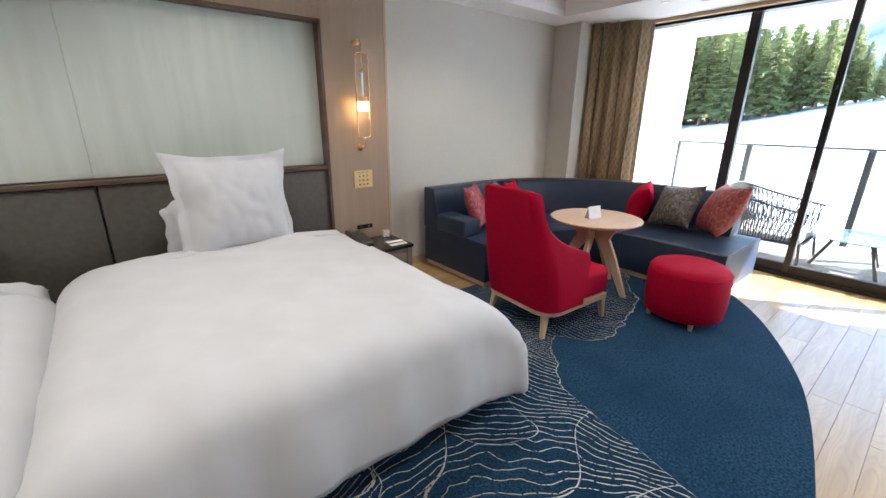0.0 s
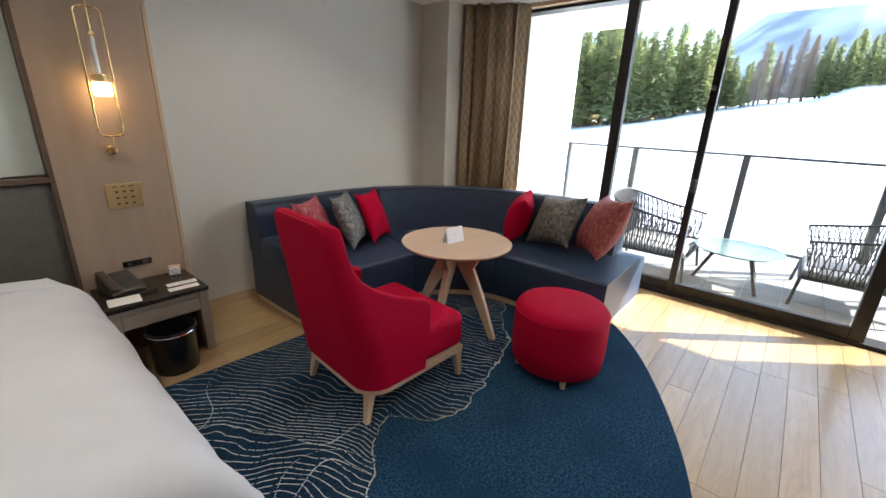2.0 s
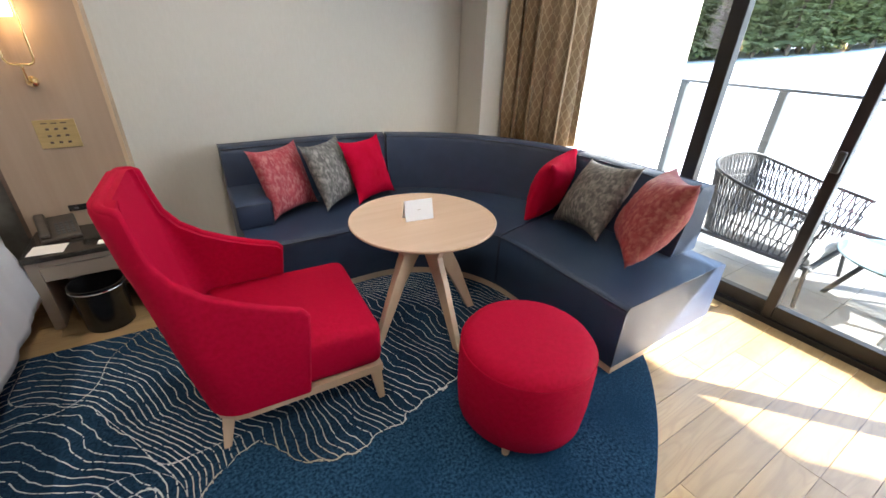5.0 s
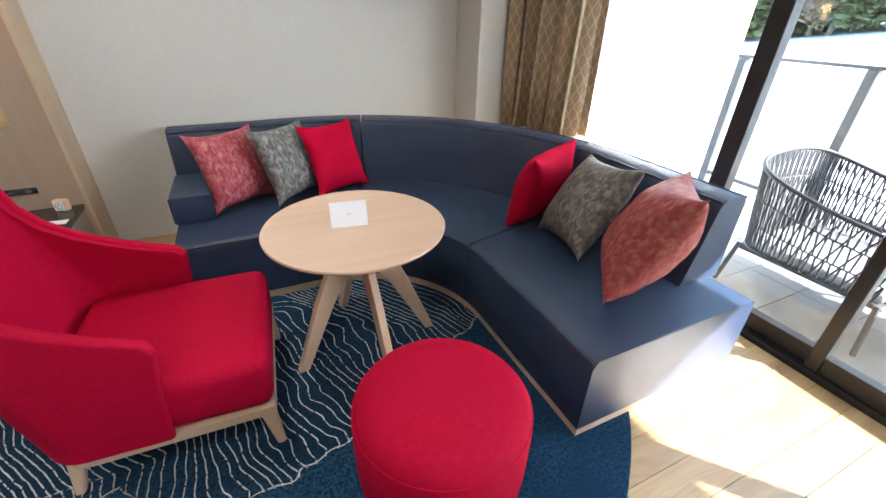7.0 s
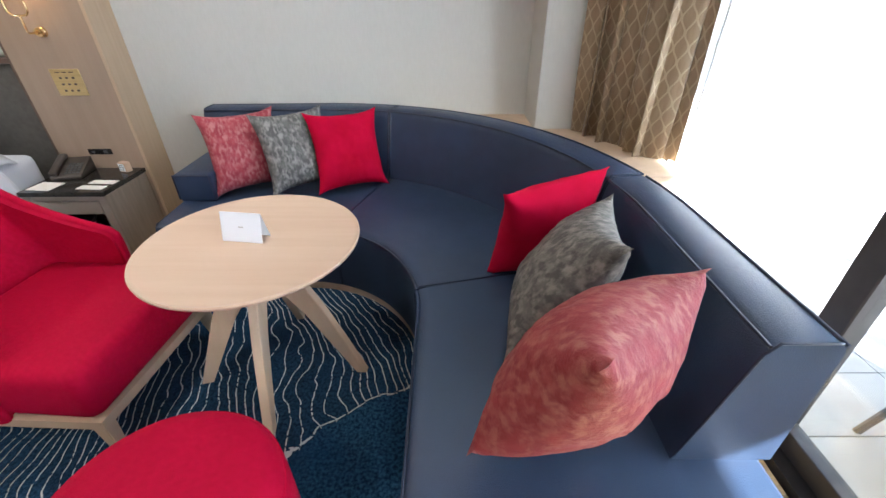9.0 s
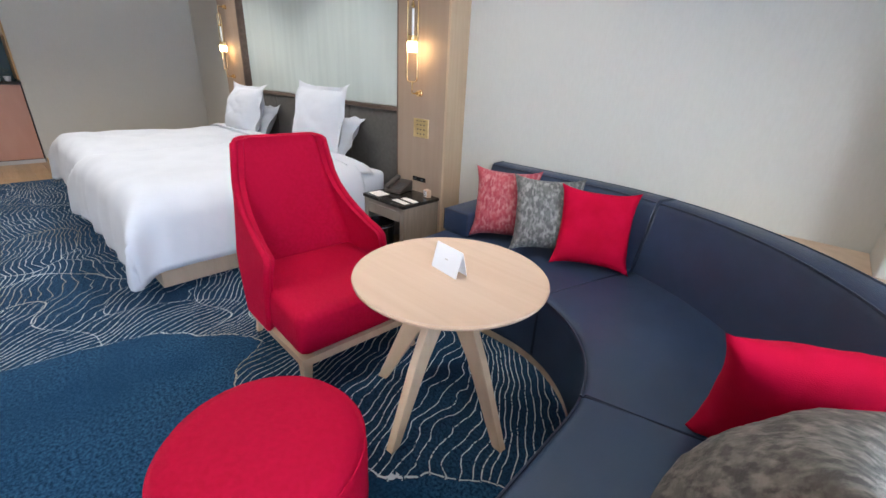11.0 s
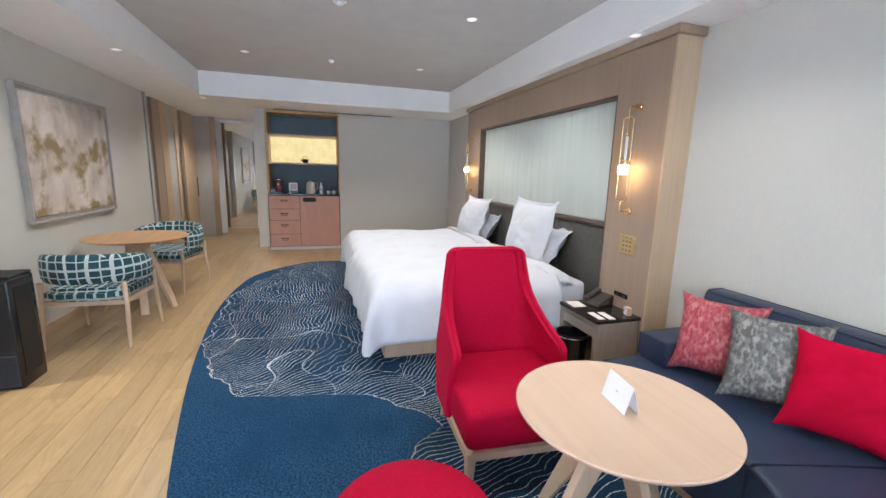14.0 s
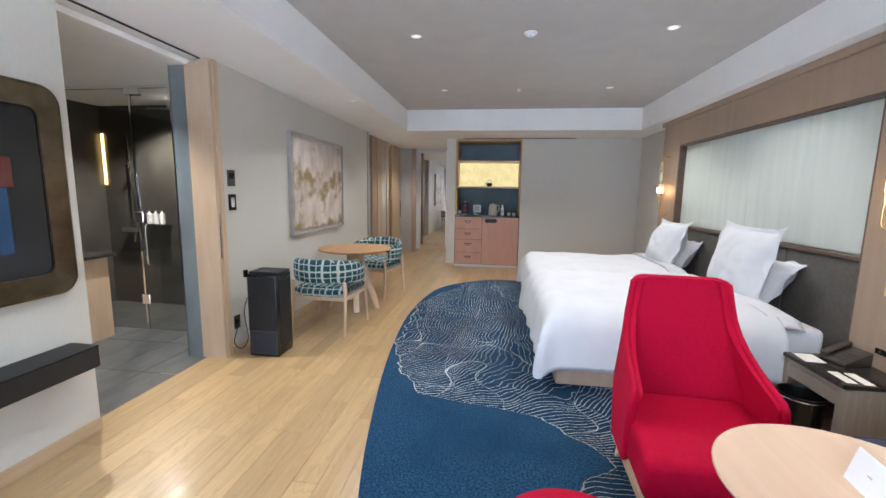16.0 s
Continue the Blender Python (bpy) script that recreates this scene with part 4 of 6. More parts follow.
for k, (x, y, r) in enumerate(((4.04, 3.75, -6), (4.33, 3.73, -4), (4.345, 3.81, -4))):
    w_, d_ = ((0.15, 0.115), (0.16, 0.055), (0.16, 0.055))[k]
    o = part("paper_card", box(BM(), -w_ / 2, -d_ / 2, 0, w_ / 2, d_ / 2, 0.0015), M_PAPER, None, ("cream paper notepad sheet on the nightstand", "long cream card lying on the nightstand")[min(k, 1)])
    o.matrix_world = pose(x, y, 0.4362, 0, 0, r)
    tagged(o, "", "card", "cards on the nightstand")
ck = thing("alarm_clock", pose(4.365, 3.99, 0.436, 0, 0, -18), "small square brass-cased alarm clock on the nightstand", "clock")
part("case", box(BM(), -0.032, -0.02, 0, 0.032, 0.02, 0.062, 0.005, 2), M_BEECH, ck)
part("dial", box(BM(), -0.025, -0.0225, 0.007, 0.025, -0.0202, 0.055, 0.001), M_WHITE, ck)
b = tube(BM(), [(0.017 * math.cos(k * math.pi / 10), -0.0235, 0.031 + 0.017 * math.sin(k * math.pi / 10)) for k in range(20)], 0.0012, 5, True)
box(b, -0.0008, -0.0242, 0.031, 0.0008, -0.0232, 0.044)
box(b, -0.011, -0.0242, 0.0302, 0.0, -0.0232, 0.0318)
part("clock_face", b, M_BLACK, ck)


# ---- wall sconces and switches ----
M_LAMPGLOW = mat("lamp_shade_glow", (0.9, 0.8, 0.6), rough=0.4, emit=(1.0, 0.66, 0.28), emit_k=2.2)


def sconce():
    sc = thing("wall_sconce", pose(4.185, PY, 0), "brass loop wall sconce with clear tube and glowing frosted shade", "wall lamp", "bedside sconces")
    for z, zz in ((2.01, 1.975), (1.222, 1.257)):
        b = BM()
        lathe(b, [(0.026, 0.0), (0.026, 0.012), (0.022, 0.016), (0.022, 0.03), (0.011, 0.034), (0.011, 0.05)], 24)
        b.transform(Matrix.Translation((0, -0.001, z)) @ pose(0, 0, 0, 90))
        part("mount", b, M_BRASS, sc, "", 40)
        zl = 1.93 if z > 1.5 else 1.305
        part("stem", tube(BM(), [(0, -0.035, z), (0, -0.088, z), (0.0, -0.095, z - math.copysign(0.008, z - 1.6)), (0.0, -0.095, zl)], 0.0055, 8), M_BRASS, sc, "", 60)
    pts = []
    hw, z0, z1, r = 0.055, 1.305, 1.93, 0.03
    for cx_, cz_, a0 in ((hw - r, z1 - r, 0), (-hw + r, z1 - r, 90), (-hw + r, z0 + r, 180), (hw - r, z0 + r, 270)):
        for k in range(7):
            a = radians(a0 + 15 * k)
            pts.append((cx_ + r * math.cos(a), -0.095, cz_ + r * math.sin(a)))
    part("loop", tube(BM(), pts, 0.0055, 8, True), M_BRASS, sc, "", 60)
    part("drop_rod", tube(BM(), [(0, -0.095, 1.93), (0, -0.095, 1.60)], 0.005, 8), M_BRASS, sc)
    for nm, prof, mt in (("finial", [(0.008, 1.795), (0.014, 1.80), (0.014, 1.812), (0.008, 1.82)], M_BRASS), ("socket", [(0.034, 1.578), (0.036, 1.583), (0.036, 1.612), (0.034, 1.616)], M_BRASSB)):
        part(nm, lathe(BM(), prof, 24, 0, -0.095), mt, sc, "", 40)
    b = lathe(BM(), [(0.0335, 1.617), (0.0335, 1.79), (0.030, 1.796), (0.012, 1.797)], 28, 0, -0.095, cap=False)
    part("glass_tube", b, M_GLASS, sc, "clear glass cylinder", 40)
    b = lathe(BM(), [(0.008, 1.62), (0.009, 1.70), (0.009, 1.79)], 16, 0, -0.095)
    part("inner_tube", b, M_WHITE, sc, "", 40)
    b = lathe(BM(), [(0.038, 1.577), (0.041, 1.572), (0.041, 1.520), (0.036, 1.508), (0.0005, 1.507)], 28, 0, -0.095, cap=True)
    part("shade", b, M_LAMPGLOW, sc, "frosted glass shade, lit warm", 50)
    return sc


s1 = sconce()
s2 = copy_thing(s1, pose(0.70, PY, 0))
for x in (4.185, 0.70):
    lamp("sconce_bulb", "POINT", pose(x, PY - 0.095, 1.47), 0.06, (1.0, 0.58, 0.26), radius=0.03)
sw = thing("switch_plate", pose(4.203, PY, 0.96), "brushed brass plate with rows of push buttons on the surround", "switch")
part("plate", box(BM(), -0.086, -0.006, -0.073, 0.086, -0.0005, 0.073, 0.001), M_BRASSB, sw)
for i in range(3):
    for j in range(3):
        part("button", box(BM(), -0.045 + i * 0.037, -0.0085, -0.05 + j * 0.035, -0.029 + i * 0.037, -0.006, -0.039 + j * 0.035, 0.001), M_DARKWOOD, sw)
for i in range(3):
    part("label_bar", box(BM(), -0.055 + i * 0.04, -0.0072, 0.053, -0.03 + i * 0.04, -0.006, 0.058), M_DARKWOOD, sw)
us = thing("usb_outlet", pose(4.195, PY, 0.543), "slim black socket strip above the nightstand", "socket")
part("plate", box(BM(), -0.075, -0.007, -0.018, 0.075, -0.0005, 0.018, 0.002), M_BLACK, us)
part("socket", box(BM(), 0.025, -0.009, -0.009, 0.05, -0.0071, 0.009, 0.001), M_STEEL, us)
part("socket", box(BM(), -0.05, -0.009, -0.006, -0.03, -0.0071, 0.006, 0.001), M_STEEL, us)

# ---- curtain ----
M_CURT = mat("gold_brown_curtain", (0.25, 0.175, 0.10), (0.31, 0.225, 0.135), 30, (1, 1, 0.3), 0.55, bump=0.2, bscale=200, sheen=0.3)


def lattice(m):
    t = m.node_tree
    L = t.links.new
    b_ = t.nodes["Principled BSDF"]
    base = b_.inputs["Base Color"].links[0].from_socket
    uv = t.nodes.new("ShaderNodeUVMap")
    s = t.nodes.new("ShaderNodeSeparateXYZ")
    L(uv.outputs[0], s.inputs[0])

    def mt(op, a, c=None):
        n = t.nodes.new("ShaderNodeMath")
        n.operation = op
        for i, v in enumerate((a, c)):
            if v is None:
                continue
            if isinstance(v, (int, float)):
                n.inputs[i].default_value = v
            else:
                L(v, n.inputs[i])
        return n.outputs[0]
    ang = mt("MULTIPLY", s.outputs[1], 2 * math.pi / 0.11)
    wv = mt("MULTIPLY", mt("SINE", ang), 0.22)
    outs = []
    for sg in (1, -1):
        c = mt("ADD", mt("MULTIPLY", s.outputs[0], 1 / 0.055), mt("MULTIPLY", wv, sg))
        f = mt("FRACT", mt("ADD", c, 0.25 * sg))
        outs.append(mt("LESS_THAN", mt("ABSOLUTE", mt("SUBTRACT", f, 0.5)), 0.07))
    ln = mt("MAXIMUM", outs[0], outs[1])
    mx = t.nodes.new("ShaderNodeMixRGB")
    mx.inputs[2].default_value = (0.55, 0.45, 0.29, 1)
    L(mt("MULTIPLY", ln, 0.5), mx.inputs[0])
    L(base, mx.inputs[1])
    L(mx.outputs[0], b_.inputs["Base Color"])


lattice(M_CURT)
cu = thing("curtain", pose(0, 0, 0), "drawn-back gold-brown patterned curtain hanging in deep folds", "curtain")
b = BM()
uvl = b.loops.layers.uv.new("UVMap")
N = 170
cols = []
L_ = 0.0
prev = None
for i in range(N + 1):
    s = i / N
    bx = 7.16 + 0.26 * s
    x = bx + 0.046 * math.sin(s * 2 * math.pi * 6.3 + 1.5 * math.sin(s * 9)) + 0.022 * math.sin(s * 63 + 1) + 0.008 * math.sin(s * 131)
    y = 3.90 - 0.55 * s + 0.018 * math.sin(s * 2 * math.pi * 15)
    if prev:
        L_ += math.hypot(x - prev[0], y - prev[1])
    prev = (x, y)
    cols.append((L_, [b.verts.new((x + (0.026 * math.sin(2.2 * z + i * 0.11)) * (1 - z / 2.5), y, z)) for z in (0.712, 1.0, 1.4, 1.8, 2.497)]))
for (la, a), (lb, c) in zip(cols, cols[1:]):
    for k in range(4):
        f = b.faces.new((a[k], c[k], c[k + 1], a[k + 1]))
        for lp in f.loops:
            lp[uvl].uv = (la if lp.vert in a else lb, lp.vert.co.z)
cp = part("fabric", b, M_CURT, cu, "", 80)
mo = cp.modifiers.new("thick", "SOLIDIFY")
mo.thickness = 0.003

# ---- dining corner ----


def plaid():
    m = mat("teal_plaid_fabric", (0.012, 0.06, 0.075), (0.02, 0.085, 0.10), 20, rough=0.85, bump=0.4, bscale=250)
    t = m.node_tree
    L = t.links.new
    b_ = t.nodes["Principled BSDF"]
    base = b_.inputs["Base Color"].links[0].from_socket
    co = t.nodes.new("ShaderNodeTexCoord")
    nz = t.nodes.new("ShaderNodeTexNoise")
    nz.inputs["Scale"].default_value = 9
    L(co.outputs["Object"], nz.inputs[0])
    s = t.nodes.new("ShaderNodeSeparateXYZ")
    L(co.outputs["Object"], s.inputs[0])

    def mt(op, a, c=None):
        n = t.nodes.new("ShaderNodeMath")
        n.operation = op
        for i, v in enumerate((a, c)):
            if v is None:
                continue
            if isinstance(v, (int, float)):
                n.inputs[i].default_value = v
            else:
                L(v, n.inputs[i])
        return n.outputs[0]
    wob = mt("MULTIPLY", mt("SUBTRACT", nz.outputs[0], 0.5), 0.02)
    def lines(c, period, w, off=0.0):
        f = mt("FRACT", mt("ADD", mt("MULTIPLY", mt("ADD", c, wob), 1 / period), off))
        return mt("LESS_THAN", mt("ABSOLUTE", mt("SUBTRACT", f, 0.5)), w / period / 2)
    z, x, y = s.outputs[2], s.outputs[0], s.outputs[1]
    a = mt("MAXIMUM", lines(z, 0.058, 0.009), lines(z, 0.116, 0.013, 0.3))
    c_ = mt("MAXIMUM", lines(y, 0.062, 0.009), lines(y, 0.124, 0.018, 0.2))
    d = lines(x, 0.06, 0.009)
    sn = t.nodes.new("ShaderNodeSeparateXYZ")
    L(co.outputs["Normal"], sn.inputs[0])

    def across(v, k):
        return mt("MULTIPLY", v, mt("LESS_THAN", mt("ABSOLUTE", sn.outputs[k]), 0.72))
    ln = mt("MAXIMUM", mt("MAXIMUM", across(a, 2), across(c_, 1)), across(d, 0))
    mx = t.nodes.new("ShaderNodeMixRGB")
    mx.inputs[2].default_value = (0.60, 0.67, 0.64, 1)
    L(mt("MULTIPLY", ln, 0.9), mx.inputs[0])
    L(base, mx.inputs[1])
    L(mx.outputs[0], b_.inputs["Base Color"])
    return m


M_PLAID = plaid()


def taper_leg(b, top, bot, r0, r1):
    tube(b, [top, bot], r0, 12, r2=r1)


def tub_chair(m, label):
    """Low-backed upholstered tub chair that faces +x."""
    ch = thing("dining_chair", m, label, "chair", "chairs at the dining table")
    b = BM()
    pts = [(-0.22, -0.25), (0.24, -0.27), (0.28, -0.22), (0.28, 0.22), (0.24, 0.27), (-0.22, 0.25), (-0.27, 0.15), (-0.27, -0.15)]
    prism(b, pts, 0.36, 0.455)
    bmesh.ops.bevel(b, geom=[e for e in b.edges if abs(e.verts[0].co.z - e.verts[1].co.z) < 0.01], offset=0.03, segments=3, affect="EDGES")
    part("seat", b, M_PLAID, ch, "plaid seat pad", 60)
    b = BM()
    prev = None
    n = 32
    for k in range(n + 1):
        a = radians(62 + 236 * k / n)
        s = abs(k / n * 2 - 1)
        cx, cy = 0.30 * math.cos(a), 0.305 * math.sin(a)
        top = 0.715 - 0.085 * s ** 2.2
        low = 0.50 - 0.06 * s ** 2
        nx, ny = math.cos(a), math.sin(a)
        cur = []
        for q in range(12):
            th = 2 * math.pi * q / 12
            o, zz = 0.032 * math.cos(th), (top + low) / 2 + (top - low) / 2 * math.copysign(abs(math.sin(th)) ** 0.6, math.sin(th))
            cur.append((cx + nx * o, cy + ny * o, zz))
        cur = ring(b, cur)
        if prev:
            bridge(b, prev, cur)
        else:
            b.faces.new(cur)
        prev = cur
    b.faces.new(prev)
    part("backrest", b, M_PLAID, ch, "wraparound plaid backrest", 60)
    for x, y in ((0.235, 0.235), (0.235, -0.235), (-0.225, 0.235), (-0.225, -0.235)):
        b = BM()
        top = (x * 1.02, y * 1.10, 0.50 if x < 0 else 0.48)
        tube(b, [(x * 1.18, y * 1.16, 0), (x, y * 1.12, 0.36), top], 0.012, 12, r2=0.019)
        part("leg", b, M_OAK, ch, "", 50)
    b = BM()
    for p_, q_ in (((0.235, -0.25), (0.235, 0.25)), ((-0.225, -0.25), (-0.225, 0.25)), ((-0.225, 0.25), (0.235, 0.25)), ((-0.225, -0.25), (0.235, -0.25))):
        x0, x1 = sorted((p_[0], q_[0]))
        y0, y1 = sorted((p_[1], q_[1]))
        box(b, x0 - 0.010, y0 - 0.010, 0.325, x1 + 0.010, y1 + 0.010, 0.357)
    part("seat_rail", b, M_OAK, ch)
    return ch


BIG = Matrix.Scale(1.10, 4)
tub_chair(pose(2.76, -0.07, 0, 0, 0, 176) @ BIG, "low tub chair in teal and white plaid with pale wooden legs")
tub_chair(pose(1.22, -0.02, 0, 0, 0, -14) @ BIG, "second plaid tub chair tucked behind the small dining table")
M_TABLE2 = mat("honey_oak_top", (0.42, 0.23, 0.10), (0.52, 0.31, 0.15), 8, (0.2, 3, 1), 0.35, bump=0.05, bscale=60)
dt = thing("dining_table", pose(1.93, -0.08, 0), "small round honey oak dining table on splayed flat wooden legs", "table")
part("tabletop", lathe(BM(), [(0.40, 0.722), (0.45, 0.738), (0.455, 0.745), (0.452, 0.752), (0.0005, 0.752)], 56), M_TABLE2, dt, "", 50)
part("hub", lathe(BM(), [(0.09, 0.55), (0.12, 0.70), (0.13, 0.721)], 20), M_OAK, dt, "", 50)
for a in (20, 75, 145, 215, 290):
    b = BM()
    secs = [ring(b, [(r - d / 2, -w, z), (r + d / 2, -w, z), (r + d / 2, w, z), (r - d / 2, w, z)]) for r, z, w, d in ((0.32, 0, 0.035, 0.035), (0.06, 0.66, 0.035, 0.06))]
    bridge(b, *secs)
    for s_ in secs:
        b.faces.new(s_)
    bmesh.ops.bevel(b, geom=b.edges[:], offset=0.004, segments=1, affect="EDGES")
    b.transform(pose(0, 0, 0, 0, 0, a))
    part("leg", b, M_OAK, dt)

# air purifier
ap = thing("air_purifier", pose(3.535, -0.31, 0), "tall black floor-standing air purifier with a grey lower grille", "air purifier")
b = BM()
box(b, -0.125, -0.14, 0.0, 0.125, 0.14, 0.74, 0.012, 2)
part("body", b, M_BLACK, ap, "", 50)
b = BM()
box(b, -0.12, -0.135, 0.741, 0.10, 0.135, 0.758, 0.004)
part("top_cover", b, M_BLACKM, ap)
part("control_panel", box(BM(), 0.03, -0.06, 0.7585, 0.10, 0.06, 0.761, 0.001), M_BLACK, ap)
M_GRILLE = mat("grille_grey", (0.055, 0.06, 0.068), (0.07, 0.075, 0.085), 30, rough=0.6)
gr = part("front_grille", box(BM(), 0.1255, -0.125, 0.02, 0.13, 0.125, 0.24, 0.002), M_GRILLE, ap)
for k in range(18):
    part("slat", box(BM(), 0.1302, -0.118, 0.03 + k * 0.0112, 0.133, 0.118, 0.0345 + k * 0.0112), M_BLACKM, gr)
part("front_panel", box(BM(), 0.1255, -0.125, 0.25, 0.131, 0.125, 0.72, 0.003), M_BLACKM, ap)
for s in (-1, 1):
    y0, y1 = sorted((s * 0.1405, s * 0.144))
    pn = part("side_panel", box(BM(), -0.08, y0, 0.08, 0.09, y1, 0.69, 0.002), M_BLACKM, ap)
part("remote_holder", box(BM(), 0.09, -0.165, 0.71, 0.13, -0.141, 0.775, 0.004), M_BLACK, ap)
cbl = tube(BM(), spline([(3.53, -0.46, 0.62), (3.56, -0.55, 0.40), (3.60, -0.50, 0.14), (3.66, -0.53, 0.06), (3.68, -0.58, 0.12), (3.62, -0.59, 0.22), (3.585, -0.60, 0.275)], 8, False), 0.004, 6)
o = part("power_cable", cbl, M_BLACK, None, "black power cable from the purifier to the wall socket", 60)
tagged(o, "", "cable")
o = thing("wall_socket", pose(3.575, YS, 0.275), "square black wall socket near the floor", "socket")
part("plate", box(BM(), -0.04, 0.0005, -0.062, 0.04, 0.008, 0.062, 0.002), M_BLACK, o)
part("plug", box(BM(), -0.015, 0.008, -0.015, 0.02, 0.03, 0.015, 0.003), M_BLACK, o)
for z, nm, lb, mt_ in ((1.565, "thermostat", "grey wall thermostat with a small dark display", M_STEEL), (1.355, "light_switch", "black-framed wall light switch", M_BLACK)):
    o = thing(nm, pose(3.55, YS, z), lb, nm.replace("_", " "))
    part("plate", box(BM(), -0.05, 0.0005, -0.07, 0.05, 0.008, 0.07, 0.002), mt_, o)
    if z > 1.5:
        part("display", box(BM(), -0.034, 0.0082, -0.005, 0.034, 0.0105, 0.045, 0.001), M_BLACK, o)
    else:
        part("rocker", box(BM(), -0.022, 0.0082, -0.042, 0.022, 0.011, 0.042, 0.002), M_TRAY, o)

# painting
pt = thing("painting", pose(1.805, YS, 1.535), "abstract landscape painting in cream and olive with a pale frame", "painting")


def canvas_mat():
    m = mat("painted_canvas", (0.44, 0.37, 0.32), (0.64, 0.58, 0.53), 5.5, (1, 1, 0.6), 0.7, bump=0.3, bscale=60, detail=8)
    t = m.node_tree
    L = t.links.new
    b_ = t.nodes["Principled BSDF"]
    base = b_.inputs["Base Color"].links[0].from_socket
    co = t.nodes.new("ShaderNodeTexCoord")
    s = t.nodes.new("ShaderNodeSeparateXYZ")
    L(co.outputs["Object"], s.inputs[0])
    n = t.nodes.new("ShaderNodeTexNoise")
    n.inputs["Scale"].default_value, n.inputs["Detail"].default_value = 6.0, 12
    L(co.outputs["Object"], n.inputs[0])

    def band(zc, wd, k):
        a = t.nodes.new("ShaderNodeMath")
        a.operation = "SUBTRACT"
        L(s.outputs[2], a.inputs[0])
        a.inputs[1].default_value = zc
        c = t.nodes.new("ShaderNodeMath")
        c.operation = "ABSOLUTE"
        L(a.outputs[0], c.inputs[0])
        d = t.nodes.new("ShaderNodeMapRange")
        d.inputs["From Min"].default_value, d.inputs["From Max"].default_value = wd, 0
        d.inputs["To Max"].default_value = k
        L(c.outputs[0], d.inputs[0])
        return d.outputs[0]
    a = t.nodes.new("ShaderNodeMath")
    a.operation = "MAXIMUM"
    L(band(0.04, 0.32, 0.21), a.inputs[0])
    L(band(-0.58, 0.26, 0.30), a.inputs[1])
    c = t.nodes.new("ShaderNodeMath")
    c.operation = "ADD"
    L(a.outputs[0], c.inputs[0])
    L(n.outputs[0], c.inputs[1])
    r = t.nodes.new("ShaderNodeMapRange")
    r.inputs["From Min"].default_value, r.inputs["From Max"].default_value = 0.60, 0.78
    L(c.outputs[0], r.inputs[0])
    mx = t.nodes.new("ShaderNodeMixRGB")
    mx.inputs[2].default_value = (0.27, 0.20, 0.095, 1)
    L(r.outputs[0], mx.inputs[0])
    L(base, mx.inputs[1])
    L(mx.outputs[0], b_.inputs["Base Color"])
    return m


M_FRAMEP = mat("silver_frame", (0.42, 0.40, 0.38), (0.5, 0.48, 0.46), 10, rough=0.4, metal=0.4)
part("backing", box(BM(), -0.755, 0.001, -0.57, 0.755, 0.03, 0.57, 0.002), M_FRAMEP, pt)
part("canvas", box(BM(), -0.71, 0.031, -0.525, 0.71, 0.045, 0.525, 0.003), canvas_mat(), pt)
for x0, z0, x1, z1 in ((-0.76, -0.58, -0.742, 0.58), (0.742, -0.58, 0.76, 0.58), (-0.741, 0.562, 0.741, 0.58), (-0.741, -0.58, 0.741, -0.562)):
    part("frame_bar", box(BM(), x0, 0.0305, z0, x1, 0.055, z1, 0.002), M_FRAMEP, pt)

# television and shelf
YT = YS - 0.06
tv = thing("television", pose(5.72, YT, 1.44), "wall television with rounded bronze surround, switched on", "television")
M_BEZEL = mat("bronze_bezel", (0.09, 0.07, 0.04), (0.14, 0.11, 0.07), 10, rough=0.3, metal=0.9)


def rrect(w, h, r, n=8):
    out = []
    for cx, cz, a0 in ((w - r, h - r, 0), (-w + r, h - r, 90), (-w + r, -h + r, 180), (w - r, -h + r, 270)):
        for k in range(n + 1):
            a = radians(a0 + 90 * k / n)
            out.append((cx + r * math.cos(a), cz + r * math.sin(a)))
    return out


b = BM()
secs = [ring(b, [(x, y, z) for x, z in rrect(w, h, r)]) for w, h, r, y in ((0.80, 0.545, 0.10, 0.002), (0.80, 0.545, 0.10, 0.05), (0.785, 0.53, 0.09, 0.06), (0.70, 0.43, 0.05, 0.035), (0.70, 0.43, 0.05, 0.02))]
for p_, q_ in zip(secs, secs[1:]):
    bridge(b, p_, q_)
part("surround", b, M_BEZEL, tv, "", 40)
part("screen_body", box(BM(), -0.70, 0.006, -0.43, 0.70, 0.024, 0.43), M_BLACK, tv)
M_SCR = mat("screen_glow_blue", (0.004, 0.01, 0.02), rough=0.2, emit=(0.05, 0.25, 0.6), emit_k=0.014)
M_SCR2 = mat("screen_glow_red", (0.03, 0.01, 0.01), rough=0.2, emit=(0.6, 0.14, 0.10), emit_k=0.01)
part("screen_image", box(BM(), -0.53, 0.0245, -0.30, -0.35, 0.0265, 0.02), M_SCR, tv)
part("screen_image", box(BM(), -0.56, 0.0245, 0.025, -0.45, 0.0265, 0.17), M_SCR2, tv)
sh = thing("wall_shelf", pose(5.70, YT, 0.47), "shallow black wall-mounted shelf under the television", "shelf")
part("body", box(BM(), -0.74, 0.001, 0, 0.74, 0.18, 0.125, 0.003), M_BLACKM, sh)
# black strip on the front draws the shadow of a recess not modelled
part("recess_shadow_gap", box(BM(), -0.735, 0.1805, 0.115, 0.735, 0.184, 0.124), M_BLACK, sh)

